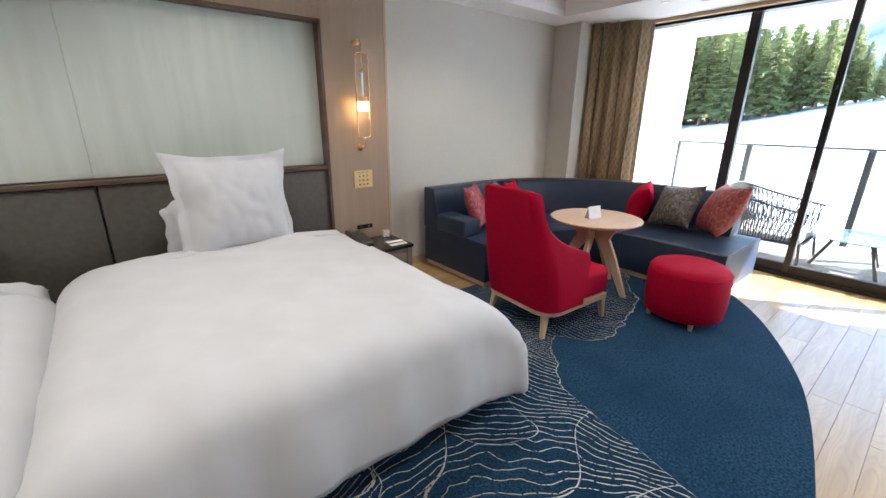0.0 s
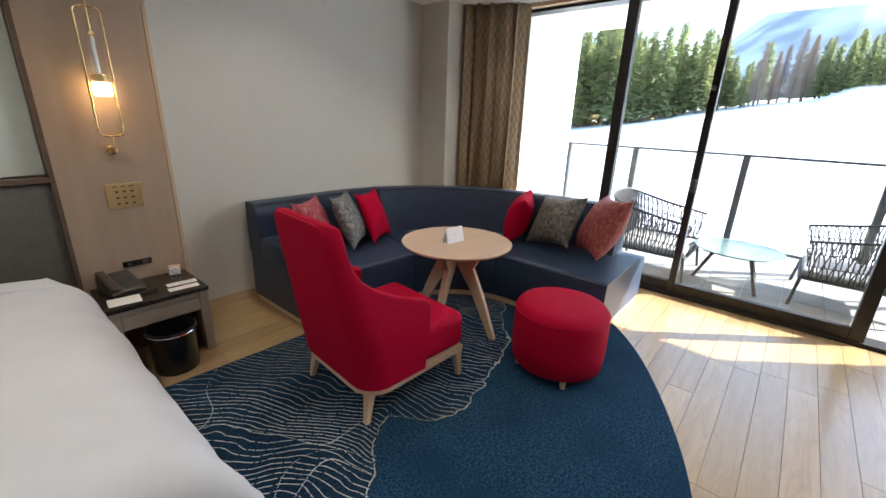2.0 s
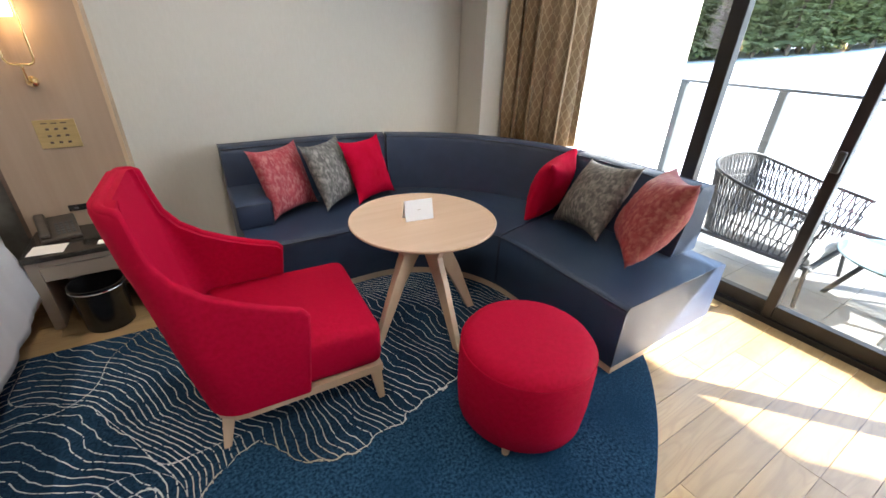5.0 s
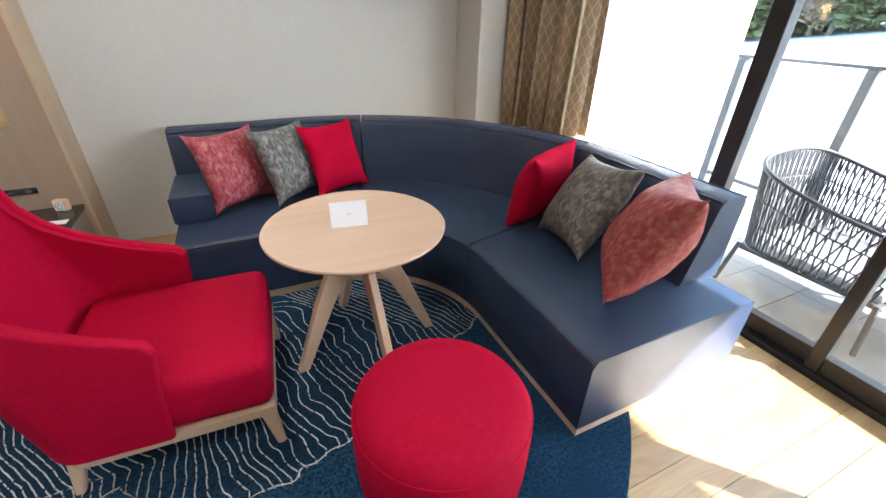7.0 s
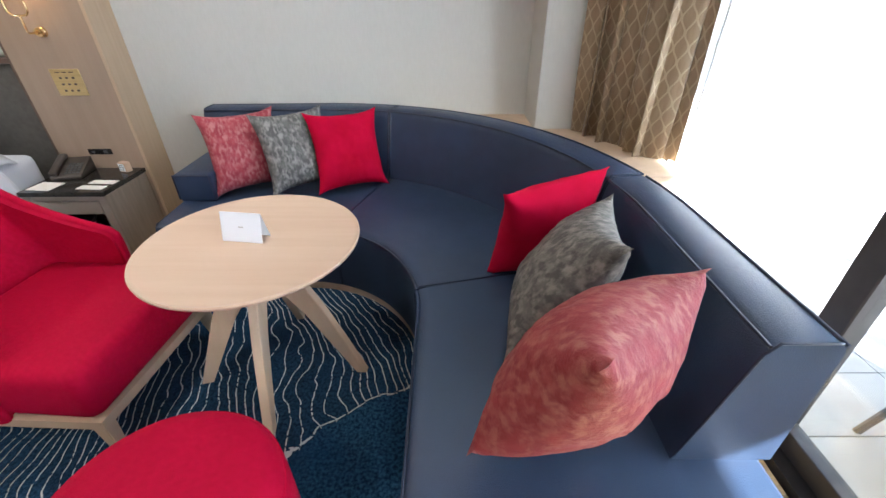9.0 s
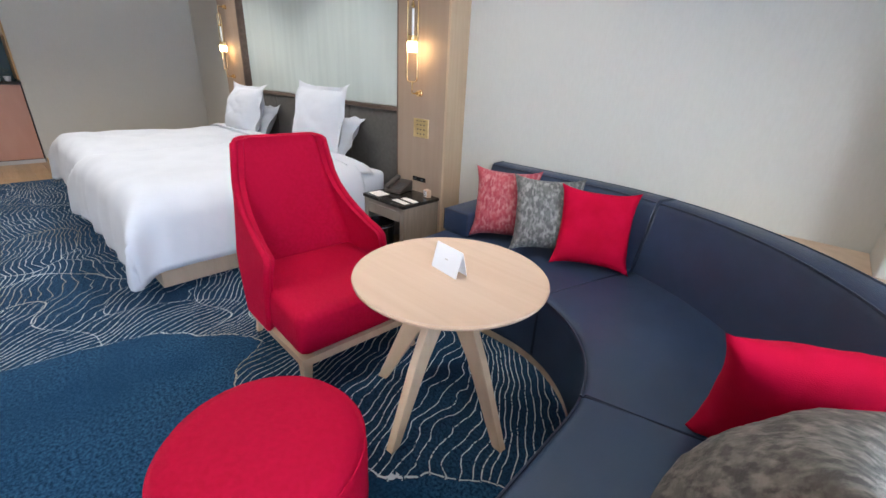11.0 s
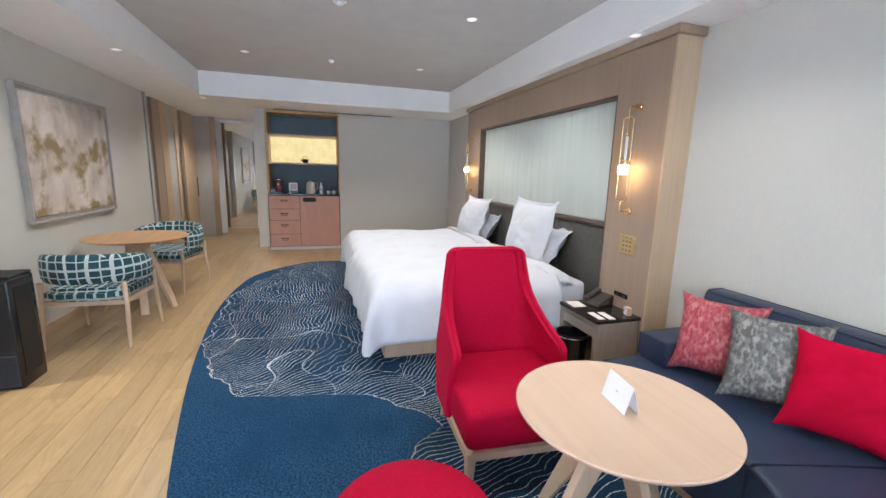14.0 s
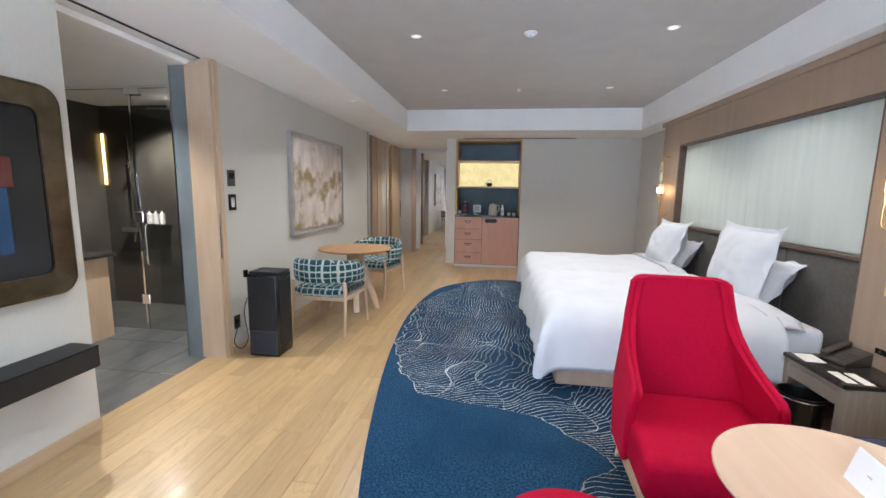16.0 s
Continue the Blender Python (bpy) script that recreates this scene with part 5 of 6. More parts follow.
# ---- minibar niche ----
NY0, NY1, NX = 0.862, 2.123, XB - 0.55
M_TEAL = mat("teal_lacquer", (0.045, 0.085, 0.105), (0.055, 0.10, 0.12), 5, rough=0.4)
M_PINKW = mat("rose_lacquered_wood", (0.50, 0.26, 0.19), (0.55, 0.30, 0.22), 10, (1, 1.2, 0.3), 0.4, bump=0.05, bscale=60, c3=(0.52, 0.28, 0.205))
M_NFRAME = mat("amber_oak", (0.50, 0.31, 0.12), (0.58, 0.37, 0.16), 10, (1, 1, 0.2), 0.45)
M_WASHI = mat("backlit_washi", (0.50, 0.42, 0.18), (0.62, 0.55, 0.30), 9, rough=0.8, emit=(1.0, 0.80, 0.36), emit_k=0.085)
b = BM()
box(b, NX - 0.03, NY0, 0.0, NX, NY1, ZC)
structure("wall_niche_back", b, M_TEAL, "teal lacquered back of the minibar niche")
structure("wall_niche_side", box(BM(), NX - 0.03, NY1 + 0.003, 0, XB - 0.125, NY1 + 0.12, ZC), M_WALL)
nf = thing("niche_frame", pose(0, 0, 0), "amber oak lining of the minibar niche", "niche lining")
for q in ((NX, NY0 + 0.001, 1.05, XB + 0.004, NY0 + 0.035, ZC - 0.012), (NX, NY1 - 0.02, 1.05, XB + 0.004, NY1 - 0.001, ZC - 0.012), (NX, NY0 + 0.036, ZC - 0.055, XB + 0.004, NY1 - 0.021, ZC - 0.012)):
    part("lining_board", box(BM(), *q, 0.002), M_NFRAME, nf)
gb = thing("display_box", pose(0, 0, 0), "backlit paper display box with a pale frame in the minibar niche", "display box")
for z0, z1 in ((1.56, 1.59), (2.06, 2.085)):
    part("shelf_board", box(BM(), NX + 0.001, NY0 + 0.036, z0, XB - 0.01, NY1 - 0.021, z1, 0.002), M_OAK, gb)
part("light_panel", box(BM(), NX + 0.10, NY0 + 0.04, 1.592, NX + 0.12, NY1 - 0.025, 2.058), M_WASHI, gb, "glowing yellow paper panel")
for y in (NY0 + 0.036, NY1 - 0.035):
    part("side_board", box(BM(), NX + 0.001, y, 1.591, XB - 0.012, y + 0.012, 2.059), M_OAK, gb)
cab = thing("minibar_cabinet", pose(0, 0, 0), "rose-toned minibar cabinet with four drawers and a fridge door", "cabinet")
part("carcass", box(BM(), NX + 0.002, NY0 + 0.002, 0.0, XB - 0.008, NY1 - 0.002, 1.00), M_BLACKM, cab)
part("plinth", box(BM(), XB - 0.0075, NY0 + 0.005, 0.0, XB + 0.002, NY1 - 0.005, 0.05), M_TRAY, cab)
zs_ = (0.055, 0.29, 0.545, 0.755, 0.995)
for z0, z1 in zip(zs_, zs_[1:]):
    d = part("drawer", box(BM(), XB - 0.007, NY0 + 0.012, z0 + 0.004, XB + 0.014, 1.398, z1 - 0.004, 0.002), M_PINKW, cab)
    zc = z1 - 0.085
    b = tube(BM(), [(XB + 0.03, 1.13 + 0.055 * math.cos(radians(a)), zc - 0.03 * math.sin(radians(a))) for a in range(0, 181, 15)], 0.006, 6)
    box(b, XB + 0.0145, 1.065, zc - 0.004, XB + 0.032, 1.195, zc + 0.014, 0.002)
    part("handle", b, M_DARKWOOD, d, "dark drop handle")
fd = part("fridge_door", box(BM(), XB - 0.007, 1.406, 0.059, XB + 0.014, NY1 - 0.015, 0.991, 0.002), M_PINKW, cab)
b = BM()
box(b, XB + 0.0145, 1.475, 0.885, XB + 0.02, 1.675, 0.965, 0.004)
for q in ((1.455, 0.90), (1.655, 0.90)):
    box(b, XB + 0.0145, q[0], q[1], XB + 0.024, q[0] + 0.04, q[1] + 0.05, 0.006)
box(b, XB + 0.0205, 1.53, 0.91, XB + 0.03, 1.62, 0.94, 0.004)
part("lock_plate", b, M_BLACKM, fd, "dark iron lock plate")
part("counter", box(BM(), NX + 0.002, NY0 + 0.001, 1.001, XB + 0.018, NY1 - 0.001, 1.03, 0.003), M_STONE, cab, "thin dark stone counter")
ZB = 1.031
XC = XB - 0.16
cm = thing("coffee_machine", pose(XC, 1.05, ZB), "small dark red and black capsule coffee machine on the counter", "coffee machine")
part("body", box(BM(), -0.12, -0.06, 0, 0.06, 0.06, 0.24, 0.02, 2), mat("dark_red_plastic", (0.12, 0.008, 0.012), rough=0.25), cm, "", 50)
part("spout", box(BM(), 0.061, -0.025, 0.14, 0.10, 0.025, 0.20, 0.006), M_BLACK, cm)
part("drip_tray", box(BM(), 0.061, -0.05, 0, 0.13, 0.05, 0.03, 0.004), M_BLACK, cm)
part("chrome_lever", box(BM(), 0.0, -0.012, 0.241, 0.062, 0.012, 0.256, 0.004), M_CHROME, cm)
cb = thing("capsule_box", pose(XC, 0.95, ZB), "low black box beside the coffee machine", "box")
part("body", box(BM(), -0.08, -0.06, 0, 0.08, 0.03, 0.085, 0.004), M_BLACK, cb)
ds = thing("display_card", pose(XC, 1.29, ZB), "white framed menu card standing on the minibar counter", "card")
part("frame", box(BM(), -0.006, -0.075, 0.05, 0.006, 0.075, 0.195, 0.006, 2), M_WHITE, ds)
part("sheet", box(BM(), 0.0065, -0.055, 0.07, 0.0085, 0.055, 0.175), M_TRAY, ds, "pale grey printed sheet")
part("foot", box(BM(), -0.03, -0.08, 0, 0.05, 0.08, 0.049, 0.004), M_BLACK, ds)
kt = thing("kettle", pose(XC, 1.60, ZB), "cream electric kettle with side handle on the counter", "kettle")
M_CREAM = mat("cream_plastic", (0.62, 0.56, 0.46), (0.66, 0.6, 0.5), 6, rough=0.35)
part("body", lathe(BM(), [(0.078, 0), (0.082, 0.01), (0.076, 0.15), (0.066, 0.205), (0.055, 0.215), (0.0005, 0.22)], 32), M_CREAM, kt, "", 50)
part("handle", tube(BM(), spline([(0, 0.06, 0.19), (0, 0.115, 0.19), (0, 0.12, 0.10), (0, 0.078, 0.05)], 6, False), 0.009, 8), M_CREAM, kt, "", 60)
part("lid_knob", lathe(BM(), [(0.012, 0.219), (0.014, 0.235), (0.0005, 0.238)], 12), M_CREAM, kt)
bo = thing("bottle", pose(XC, 1.79, ZB), "white bottle with black lettering bars on the minibar counter", "bottle")
part("body", lathe(BM(), [(0.028, 0), (0.03, 0.006), (0.03, 0.13), (0.014, 0.165), (0.014, 0.185)], 20), M_WHITE, bo, "", 50)
part("cap", lathe(BM(), [(0.016, 0.186), (0.016, 0.205), (0.0005, 0.207)], 16), M_WHITE, bo)
part("label", lathe(BM(), [(0.0304, 0.05), (0.0304, 0.10)], 20, cap=False), M_TRAY, bo)
for y in (1.92, 2.02):
    tc = thing("glass_tumbler", pose(XC, y, ZB), "clear tumbler upside down on a white cup", "glass", "glasses on the counter")
    part("cup", lathe(BM(), [(0.026, 0), (0.036, 0.05), (0.038, 0.055), (0.034, 0.055), (0.025, 0.006), (0.0005, 0.006)], 20), M_WHITE, tc, "", 50)
    part("tumbler", lathe(BM(), [(0.022, 0.056), (0.027, 0.14), (0.0255, 0.14), (0.0205, 0.06)], 20, cap=False), M_GLASS, tc, "", 50)
tp_ = thing("teapot", pose(XC - 0.02, 1.52, 1.5905), "small dark cast iron teapot on the lit shelf", "teapot")
part("body", lathe(BM(), [(0.035, 0), (0.052, 0.02), (0.055, 0.045), (0.04, 0.07), (0.0005, 0.078)], 24), M_BLACKM, tp_, "", 50)
part("handle", tube(BM(), [(0, 0.05 * math.cos(radians(a)), 0.055 + 0.075 * math.sin(radians(a))) for a in range(0, 181, 15)], 0.004, 6), M_BLACKM, tp_)
part("spout", tube(BM(), [(0, -0.045, 0.035), (0, -0.075, 0.055), (0, -0.085, 0.075)], 0.010, 8, r2=0.006), M_BLACKM, tp_)

# ---- hallway ----
M_MIRROR = mat("mirror", (0.86, 0.88, 0.88), (0.87, 0.89, 0.89), rough=0.02, metal=1.0)
M_LACQ = mat("grey_lacquer_door", (0.40, 0.39, 0.37), (0.44, 0.43, 0.41), 4, rough=0.3)
b = BM()
box(b, -0.30, -0.70, 0, -0.235, YS + 0.02, ZC)
structure("trim_hall_corner", b, M_LACQ, "pale edge strip where the hallway begins")
# darker copy of the wallcovering: the recess's shade is in its colour
M_HALLSHADE = mat("shaded_grey_wallcovering", (0.33, 0.315, 0.295), (0.36, 0.345, 0.325), 40, (1, 1, 0.2), 0.8)
structure("closet_panel", box(BM(), -0.72, -0.76, 0, -0.305, -0.72, ZC), M_HALLSHADE, "recessed wallcovering with its shade put into the grey colour")
structure("closet_panel", box(BM(), -1.05, -0.72, 0, -0.723, -0.68, ZC), M_PANEL, "taupe veneer closet panel")
structure("trim_hall_post", box(BM(), -1.36, -0.72, 0, -1.053, -0.674, ZC), M_PANEL_EDGE, "oak board between two closet panels")
structure("closet_panel", box(BM(), -1.70, -0.72, 0, -1.363, -0.684, ZC), M_LACQ, "satin grey closet panel")
structure("trim_hall_post", box(BM(), -1.84, -0.72, 0, -1.703, -0.66, ZC), M_OAK)
# solid dark board stands in for the shaded depth of the closet opening
structure("closet_gap", box(BM(), -2.21, -0.84, 0, -1.843, -0.80, ZC), M_DARKWOOD)
structure("trim_hall_post", box(BM(), -2.95, -0.74, 0, -2.213, -0.68, ZC), M_PANEL_EDGE, "oak stile beside the closet opening")
d2 = structure("door_2", box(BM(), -3.02, -0.73, 0, -2.98, -0.40, ZC - 0.012, 0.002), M_LACQ, "satin grey door leaf standing open in the hallway")
part("edge_stile", box(BM(), -3.03, -0.398, 0, -2.97, -0.29, ZC - 0.012, 0.002), M_PANEL, d2, "brown wood edge stile")
part("pull", box(BM(), -2.979, -0.70, 0.85, -2.955, -0.67, 1.25, 0.003), M_BLACK, d2)
structure("trim_hall_end", box(BM(), -3.499, -0.46, 0, -3.47, -0.27, ZC), M_WHITEP)
mr = structure("mirror_panel", box(BM(), -3.499, -0.26, 0.12, -3.485, 0.38, 2.43), M_MIRROR, "tall mirror at the end of the hallway")
structure("trim_mirror_sill", box(BM(), -3.499, -0.26, 0, -3.44, 0.84, 0.11), M_OAK)

# ---- bathroom ----
sg = thing("shower_screen", pose(3.22, -1.85, 0), "frameless smoked glass shower screen and door with chrome fittings", "shower screen")
for y0, y1 in ((-1.2, -0.02), (0.0, 0.80)):
    g = part("glass_panel", box(BM(), -0.005, y0, 0.012, 0.005, y1, 2.41), M_DGLASS, sg)
part("top_rail", box(BM(), -0.012, -1.3, 2.412, 0.012, 0.80, 2.44, 0.002), M_CHROME, sg)
part("clamp", box(BM(), -0.03, -0.05, 2.35, 0.03, 0.10, 2.41, 0.006), M_CHROME, sg)
part("edge_profile", box(BM(), -0.01, -0.019, 0.012, 0.012, -0.001, 2.41), M_CHROME, sg)
part("handle", tube(BM(), spline([(0.008, 0.09, 0.70), (0.05, 0.09, 0.72), (0.055, 0.09, 0.9), (0.05, 0.09, 1.08), (0.008, 0.09, 1.10)], 5, False), 0.009, 8), M_CHROME, sg, "bowed chrome door pull", 60)
for z in (1.12, 0.28):
    part("hinge", box(BM(), -0.022, -0.045, z, 0.022, 0.045, z + 0.11, 0.005), M_CHROME, sg)
rs_ = thing("shower_rail", pose(2.345, -2.80, 0), "chrome hand shower on a vertical slide rail", "shower")
part("rail", tube(BM(), [(0, 0, 1.05), (0, 0, 2.1)], 0.012, 10), M_CHROME, rs_)
for z in (1.1, 2.05):
    part("bracket", tube(BM(), [(-0.045, 0, z), (0.0, 0, z)], 0.012, 8), M_CHROME, rs_)
part("hand_shower", lathe(BM(), [(0.01, 0), (0.05, 0.02), (0.05, 0.035)], 16), M_CHROME, rs_, "", 40).matrix_basis = pose(0.06, 0.1, 1.72, 60)
part("hose", tube(BM(), spline([(0.02, 0.05, 1.70), (0.05, 0.12, 1.2), (0.03, 0.02, 0.8), (0, 0, 1.05)], 8, False), 0.006, 6), M_CHROME, rs_)
part("mixer", box(BM(), -0.02, -0.12, 0.92, 0.06, 0.12, 0.98, 0.012, 2), M_CHROME, rs_)
rh = thing("rain_shower", pose(2.75, -1.86, 0.09), "round chrome overhead rain shower on a ceiling stem", "shower head")
part("stem", tube(BM(), [(0, 0, 2.2), (0, 0, 2.35)], 0.012, 10), M_CHROME, rh)
part("head", lathe(BM(), [(0.20, 2.185), (0.20, 2.198), (0.03, 2.212)], 36), M_CHROME, rh, "", 40)
for k in range(3):
    o = thing("dispenser", pose(2.37, -2.55 + k * 0.085, 1.03), "white pump dispenser on a chrome shower shelf", "dispenser", "bath dispensers")
    part("body", lathe(BM(), [(0.03, 0), (0.03, 0.12), (0.01, 0.13), (0.01, 0.155)], 16), M_WHITE, o, "", 40)
shf = thing("shower_shelf", pose(2.30, -2.46, 1.015), "small chrome shower shelf", "shelf")
part("plate", box(BM(), 0.001, -0.14, 0, 0.12, 0.14, 0.012, 0.002), M_CHROME, shf)
M_WARM = mat("warm_led", (0.9, 0.6, 0.3), rough=0.6, emit=(1.0, 0.60, 0.2), emit_k=0.8)
ws = thing("wall_light_strip", pose(2.302, -3.17, 1.5), "slim vertical warm light strip on the dark tiles", "wall lamp")
part("strip", box(BM(), 0.0, -0.015, 0, 0.02, 0.015, 0.62, 0.003), M_WARM, ws)
vn = thing("vanity", pose(3.76, -2.02, 0), "pale oak bathroom vanity end", "vanity")
part("cabinet", box(BM(), -0.35, -0.55, -0.008, -0.10, -0.05, 0.80, 0.004), M_OAK, vn)
part("top", box(BM(), -0.40, -0.60, 0.801, 0.30, 0.0, 0.83, 0.003), M_STONE, vn)
# two spots without fittings, added to brighten the dark bathroom
lamp("bath_fill_spot", "SPOT", pose(2.75, -2.2, 2.42), 34, (1.0, 0.82, 0.62), spot=radians(120), radius=0.04)
lamp("bath_fill_spot", "SPOT", pose(4.0, -1.6, 2.42), 26, (1.0, 0.9, 0.78), spot=radians(120), radius=0.04)

# ---- ceiling fittings ----
M_DLGLOW = mat("downlight_lens", (0.9, 0.9, 0.88), rough=0.4, emit=(1.0, 0.90, 0.76), emit_k=0.14)


def downlight(x, y, z, power):
    o = thing("downlight", pose(x, y, z), "small round recessed downlight with a white trim ring", "ceiling light", "ceiling downlights")
    part("trim_ring", lathe(BM(), [(0.034, -0.0005), (0.048, -0.0005), (0.048, -0.004), (0.040, -0.007), (0.034, -0.004)], 28, cap=False), M_WHITE, o, "", 40)
    part("lens", lathe(BM(), [(0.033, -0.001), (0.033, -0.003), (0.0005, -0.003)], 24), M_DLGLOW, o)
    if power:
        lamp("downlight_lamp", "SPOT", pose(x, y, z - 0.02), power, (1.0, 0.91, 0.80), spot=radians(125), radius=0.05)
    return o


for x in (1.15, 3.1, 5.05):
    for y in (0.93, 3.08):
        downlight(x, y, ZT, DL * (1.35 if x < 2 else 1.0))
downlight(4.18, 3.95, ZC, 0)
for x, y in ((2.17, 0.01), (6.84, 2.97), (-0.45, 0.10), (5.6, 0.02)):
    downlight(x, y, ZC, DL * 0.3)
# unseen spot with no fitting, added to light the hallway
lamp("hall_fill_spot", "SPOT", pose(-2.0, 0.2, ZC - 0.03), DL * 0.8, (1.0, 0.88, 0.74), spot=radians(130), radius=0.05)
for x, r in ((3.1, 0.055), (1.15, 0.035), (5.1, 0.035)):
    o = thing("smoke_detector", pose(x, 1.93, ZT), "round white smoke detector on the grey ceiling", "smoke detector", "ceiling detectors")
    part("base", lathe(BM(), [(r, -0.0005), (r, -0.012), (r * 0.8, -0.022)], 28), M_WHITE, o, "", 40)
    part("sensor", lathe(BM(), [(r * 0.55, -0.0225), (r * 0.5, -0.034), (0.0005, -0.036)], 20), M_WHITE, o, "", 40)
vt = thing("air_vent", pose(6.98, 2.2, ZC), "slim white linear air vent in the soffit", "air vent")
part("frame", box(BM(), -0.06, -0.75, -0.008, 0.06, 0.55, -0.0005, 0.001), M_CEIL, vt)
for k in range(4):
    part("slat", box(BM(), -0.045 + k * 0.024, -0.72, -0.0105, -0.035 + k * 0.024, 0.52, -0.0085), M_TRAY, vt)

# ---- balcony furniture ----
M_ROPE = mat("grey_rope_weave", (0.060, 0.062, 0.068), (0.10, 0.10, 0.108), 40, rough=0.7, bump=0.5, bscale=200)
M_ALU = mat("charcoal_tube", (0.05, 0.05, 0.055), (0.065, 0.065, 0.07), 20, rough=0.5)
ZD = -0.045


def woven_chair(m, label):
    """Faces -y; the tub is open to the front."""
    ch = thing("woven_chair", m, label, "chair", "balcony chairs")
    def rim(s, lev):
        # s in 0..1 round the tub from one front corner over the back to the other
        pts = spline([(-0.40, -0.38, 0), (-0.41, 0.0, 0), (-0.39, 0.28, 0), (-0.28, 0.40, 0), (0.0, 0.43, 0), (0.28, 0.40, 0), (0.39, 0.28, 0), (0.41, 0.0, 0), (0.40, -0.38, 0)], 10, False)
        k = s * (len(pts) - 1)
        i = min(int(k), len(pts) - 2)
        p = pts[i].lerp(pts[i + 1], k - i)
        back = math.sin(math.pi * s) ** 1.2
        zt = 0.60 + 0.20 * back
        zb = 0.27
        f = 0.86 + 0.14 * lev
        return Vector((p.x * f, p.y * f, zb + (zt - zb) * lev))
    for lev in (0, 1 / 3, 2 / 3, 1):
        pts = [rim(k / 60, lev) for k in range(61)]
        part("frame_tube", tube(BM(), pts, 0.012 if lev in (0, 1) else 0.005, 8), M_ALU if lev in (0, 1) else M_ROPE, ch, "", 60)
    b = BM()
    N_ = 44
    for r_ in range(3):
        l0, l1 = r_ / 3, (r_ + 1) / 3
        for k in range(N_):
            s0 = (k + 0.5 * (r_ % 2)) / N_
            for o0, o1 in ((0.0, 0.0), (0.008, 0.014), (0.014, 0.002)):
                a_, c_ = rim(min(1, s0 + o0), l0), rim(min(1, s0 + o1), l1)
                tube(b, [a_, c_], 0.0055, 5)
    part("rope_weave", b, M_ROPE, ch, "open rope weave round the tub", 60, kind="stuff")
    part("seat_panel", box(BM(), -0.34, -0.38, 0.245, 0.34, 0.34, 0.27, 0.01), M_ROPE, ch)
    part("seat_cushion", box(BM(), -0.32, -0.36, 0.272, 0.32, 0.30, 0.33, 0.02, 2), mat("outdoor_cushion", (0.35, 0.35, 0.35), (0.4, 0.4, 0.4), 30, rough=0.9), ch, "", 50)
    for x, y in ((-0.36, -0.36), (0.36, -0.36), (-0.34, 0.33), (0.34, 0.33)):
        part("leg", tube(BM(), [(x * 0.98, y, 0.28), (x * 1.12, y * 1.1, 0)], 0.014, 8), M_ALU, ch)
    return ch


woven_chair(pose(8.34, 2.10, ZD), "grey rope-woven tub chair on the sunny balcony beside the partition")
woven_chair(pose(8.58, 0.50, ZD, 0, 0, 180), "grey rope-woven tub chair facing the low balcony table")
bt = thing("balcony_table", pose(8.45, 1.36, ZD), "low oval pale glass-topped balcony table with three charcoal legs", "table")
M_TTOP = mat("pale_aqua_top", (0.15, 0.21, 0.21), (0.18, 0.25, 0.25), 4, rough=0.15)
part("tabletop", lathe(BM(), [(0.34, 0.345), (0.375, 0.352), (0.38, 0.358), (0.375, 0.364), (0.0005, 0.364)], 40), M_TTOP, bt, "", 50)
for x, y in ((-0.08, 0.28), (-0.25, -0.20), (0.27, -0.16)):
    part("leg", tube(BM(), [(x * 0.6, y * 0.6, 0.344), (x * 1.15, y * 1.15, 0)], 0.016, 8), M_ALU, bt)

# ---- snowfield, forest, mountain ----
BASE_EL = ((-60, 5.5), (-30, 5.0), (-10, 4.6), (-5, 4.3), (-2.9, 4.2), (0, 3.0), (1, 2.7), (5.7, 2.2), (10, 1.5), (17.4, 0.0), (24.8, -1.0), (40, -2.8), (60, -3.5))


def interp(table, x):
    for (a, u), (c, v) in zip(table, table[1:]):
        if x <= c:
            k = max(0, (x - a) / (c - a))
            return u + (v - u) * k
    return table[-1][1]


def ground_z(r, a):
    e = interp(BASE_EL, a)
    zb = 1.5 + 75 * math.tan(radians(e))
    k = min(1, max(0, (r - 8) / 67))
    k = k * k * (3 - 2 * k) * 0.35 + k * 0.65
    z = -3.2 + (zb + 3.2) * k
    if r > 75:
        z += (r - 75) * 0.05
    return z + 0.12 * noise.noise(Vector((r * 0.2, a * 0.3, 0))) * k


b = BM()
radii = [0, 6, 10, 15, 20, 27, 35, 45, 55, 65, 75, 90, 110, 140, 200, 320, 600, 1200, 2400]
prev = None
for r in radii:
    cur = []
    for k in range(-60, 61):
        a = k * 1.5
        cur.append(b.verts.new((9.9 + r * math.cos(radians(a)), 1.2 + r * math.sin(radians(a)) * 1.0, ground_z(r, a))))
    if prev:
        bridge(b, prev, cur, closed=False)
    prev = cur
bmesh.ops.remove_doubles(b, verts=b.verts[:], dist=0.0005)
structure("ground", b, M_SNOW, "bright snow-covered slope rising to the forest", 180)

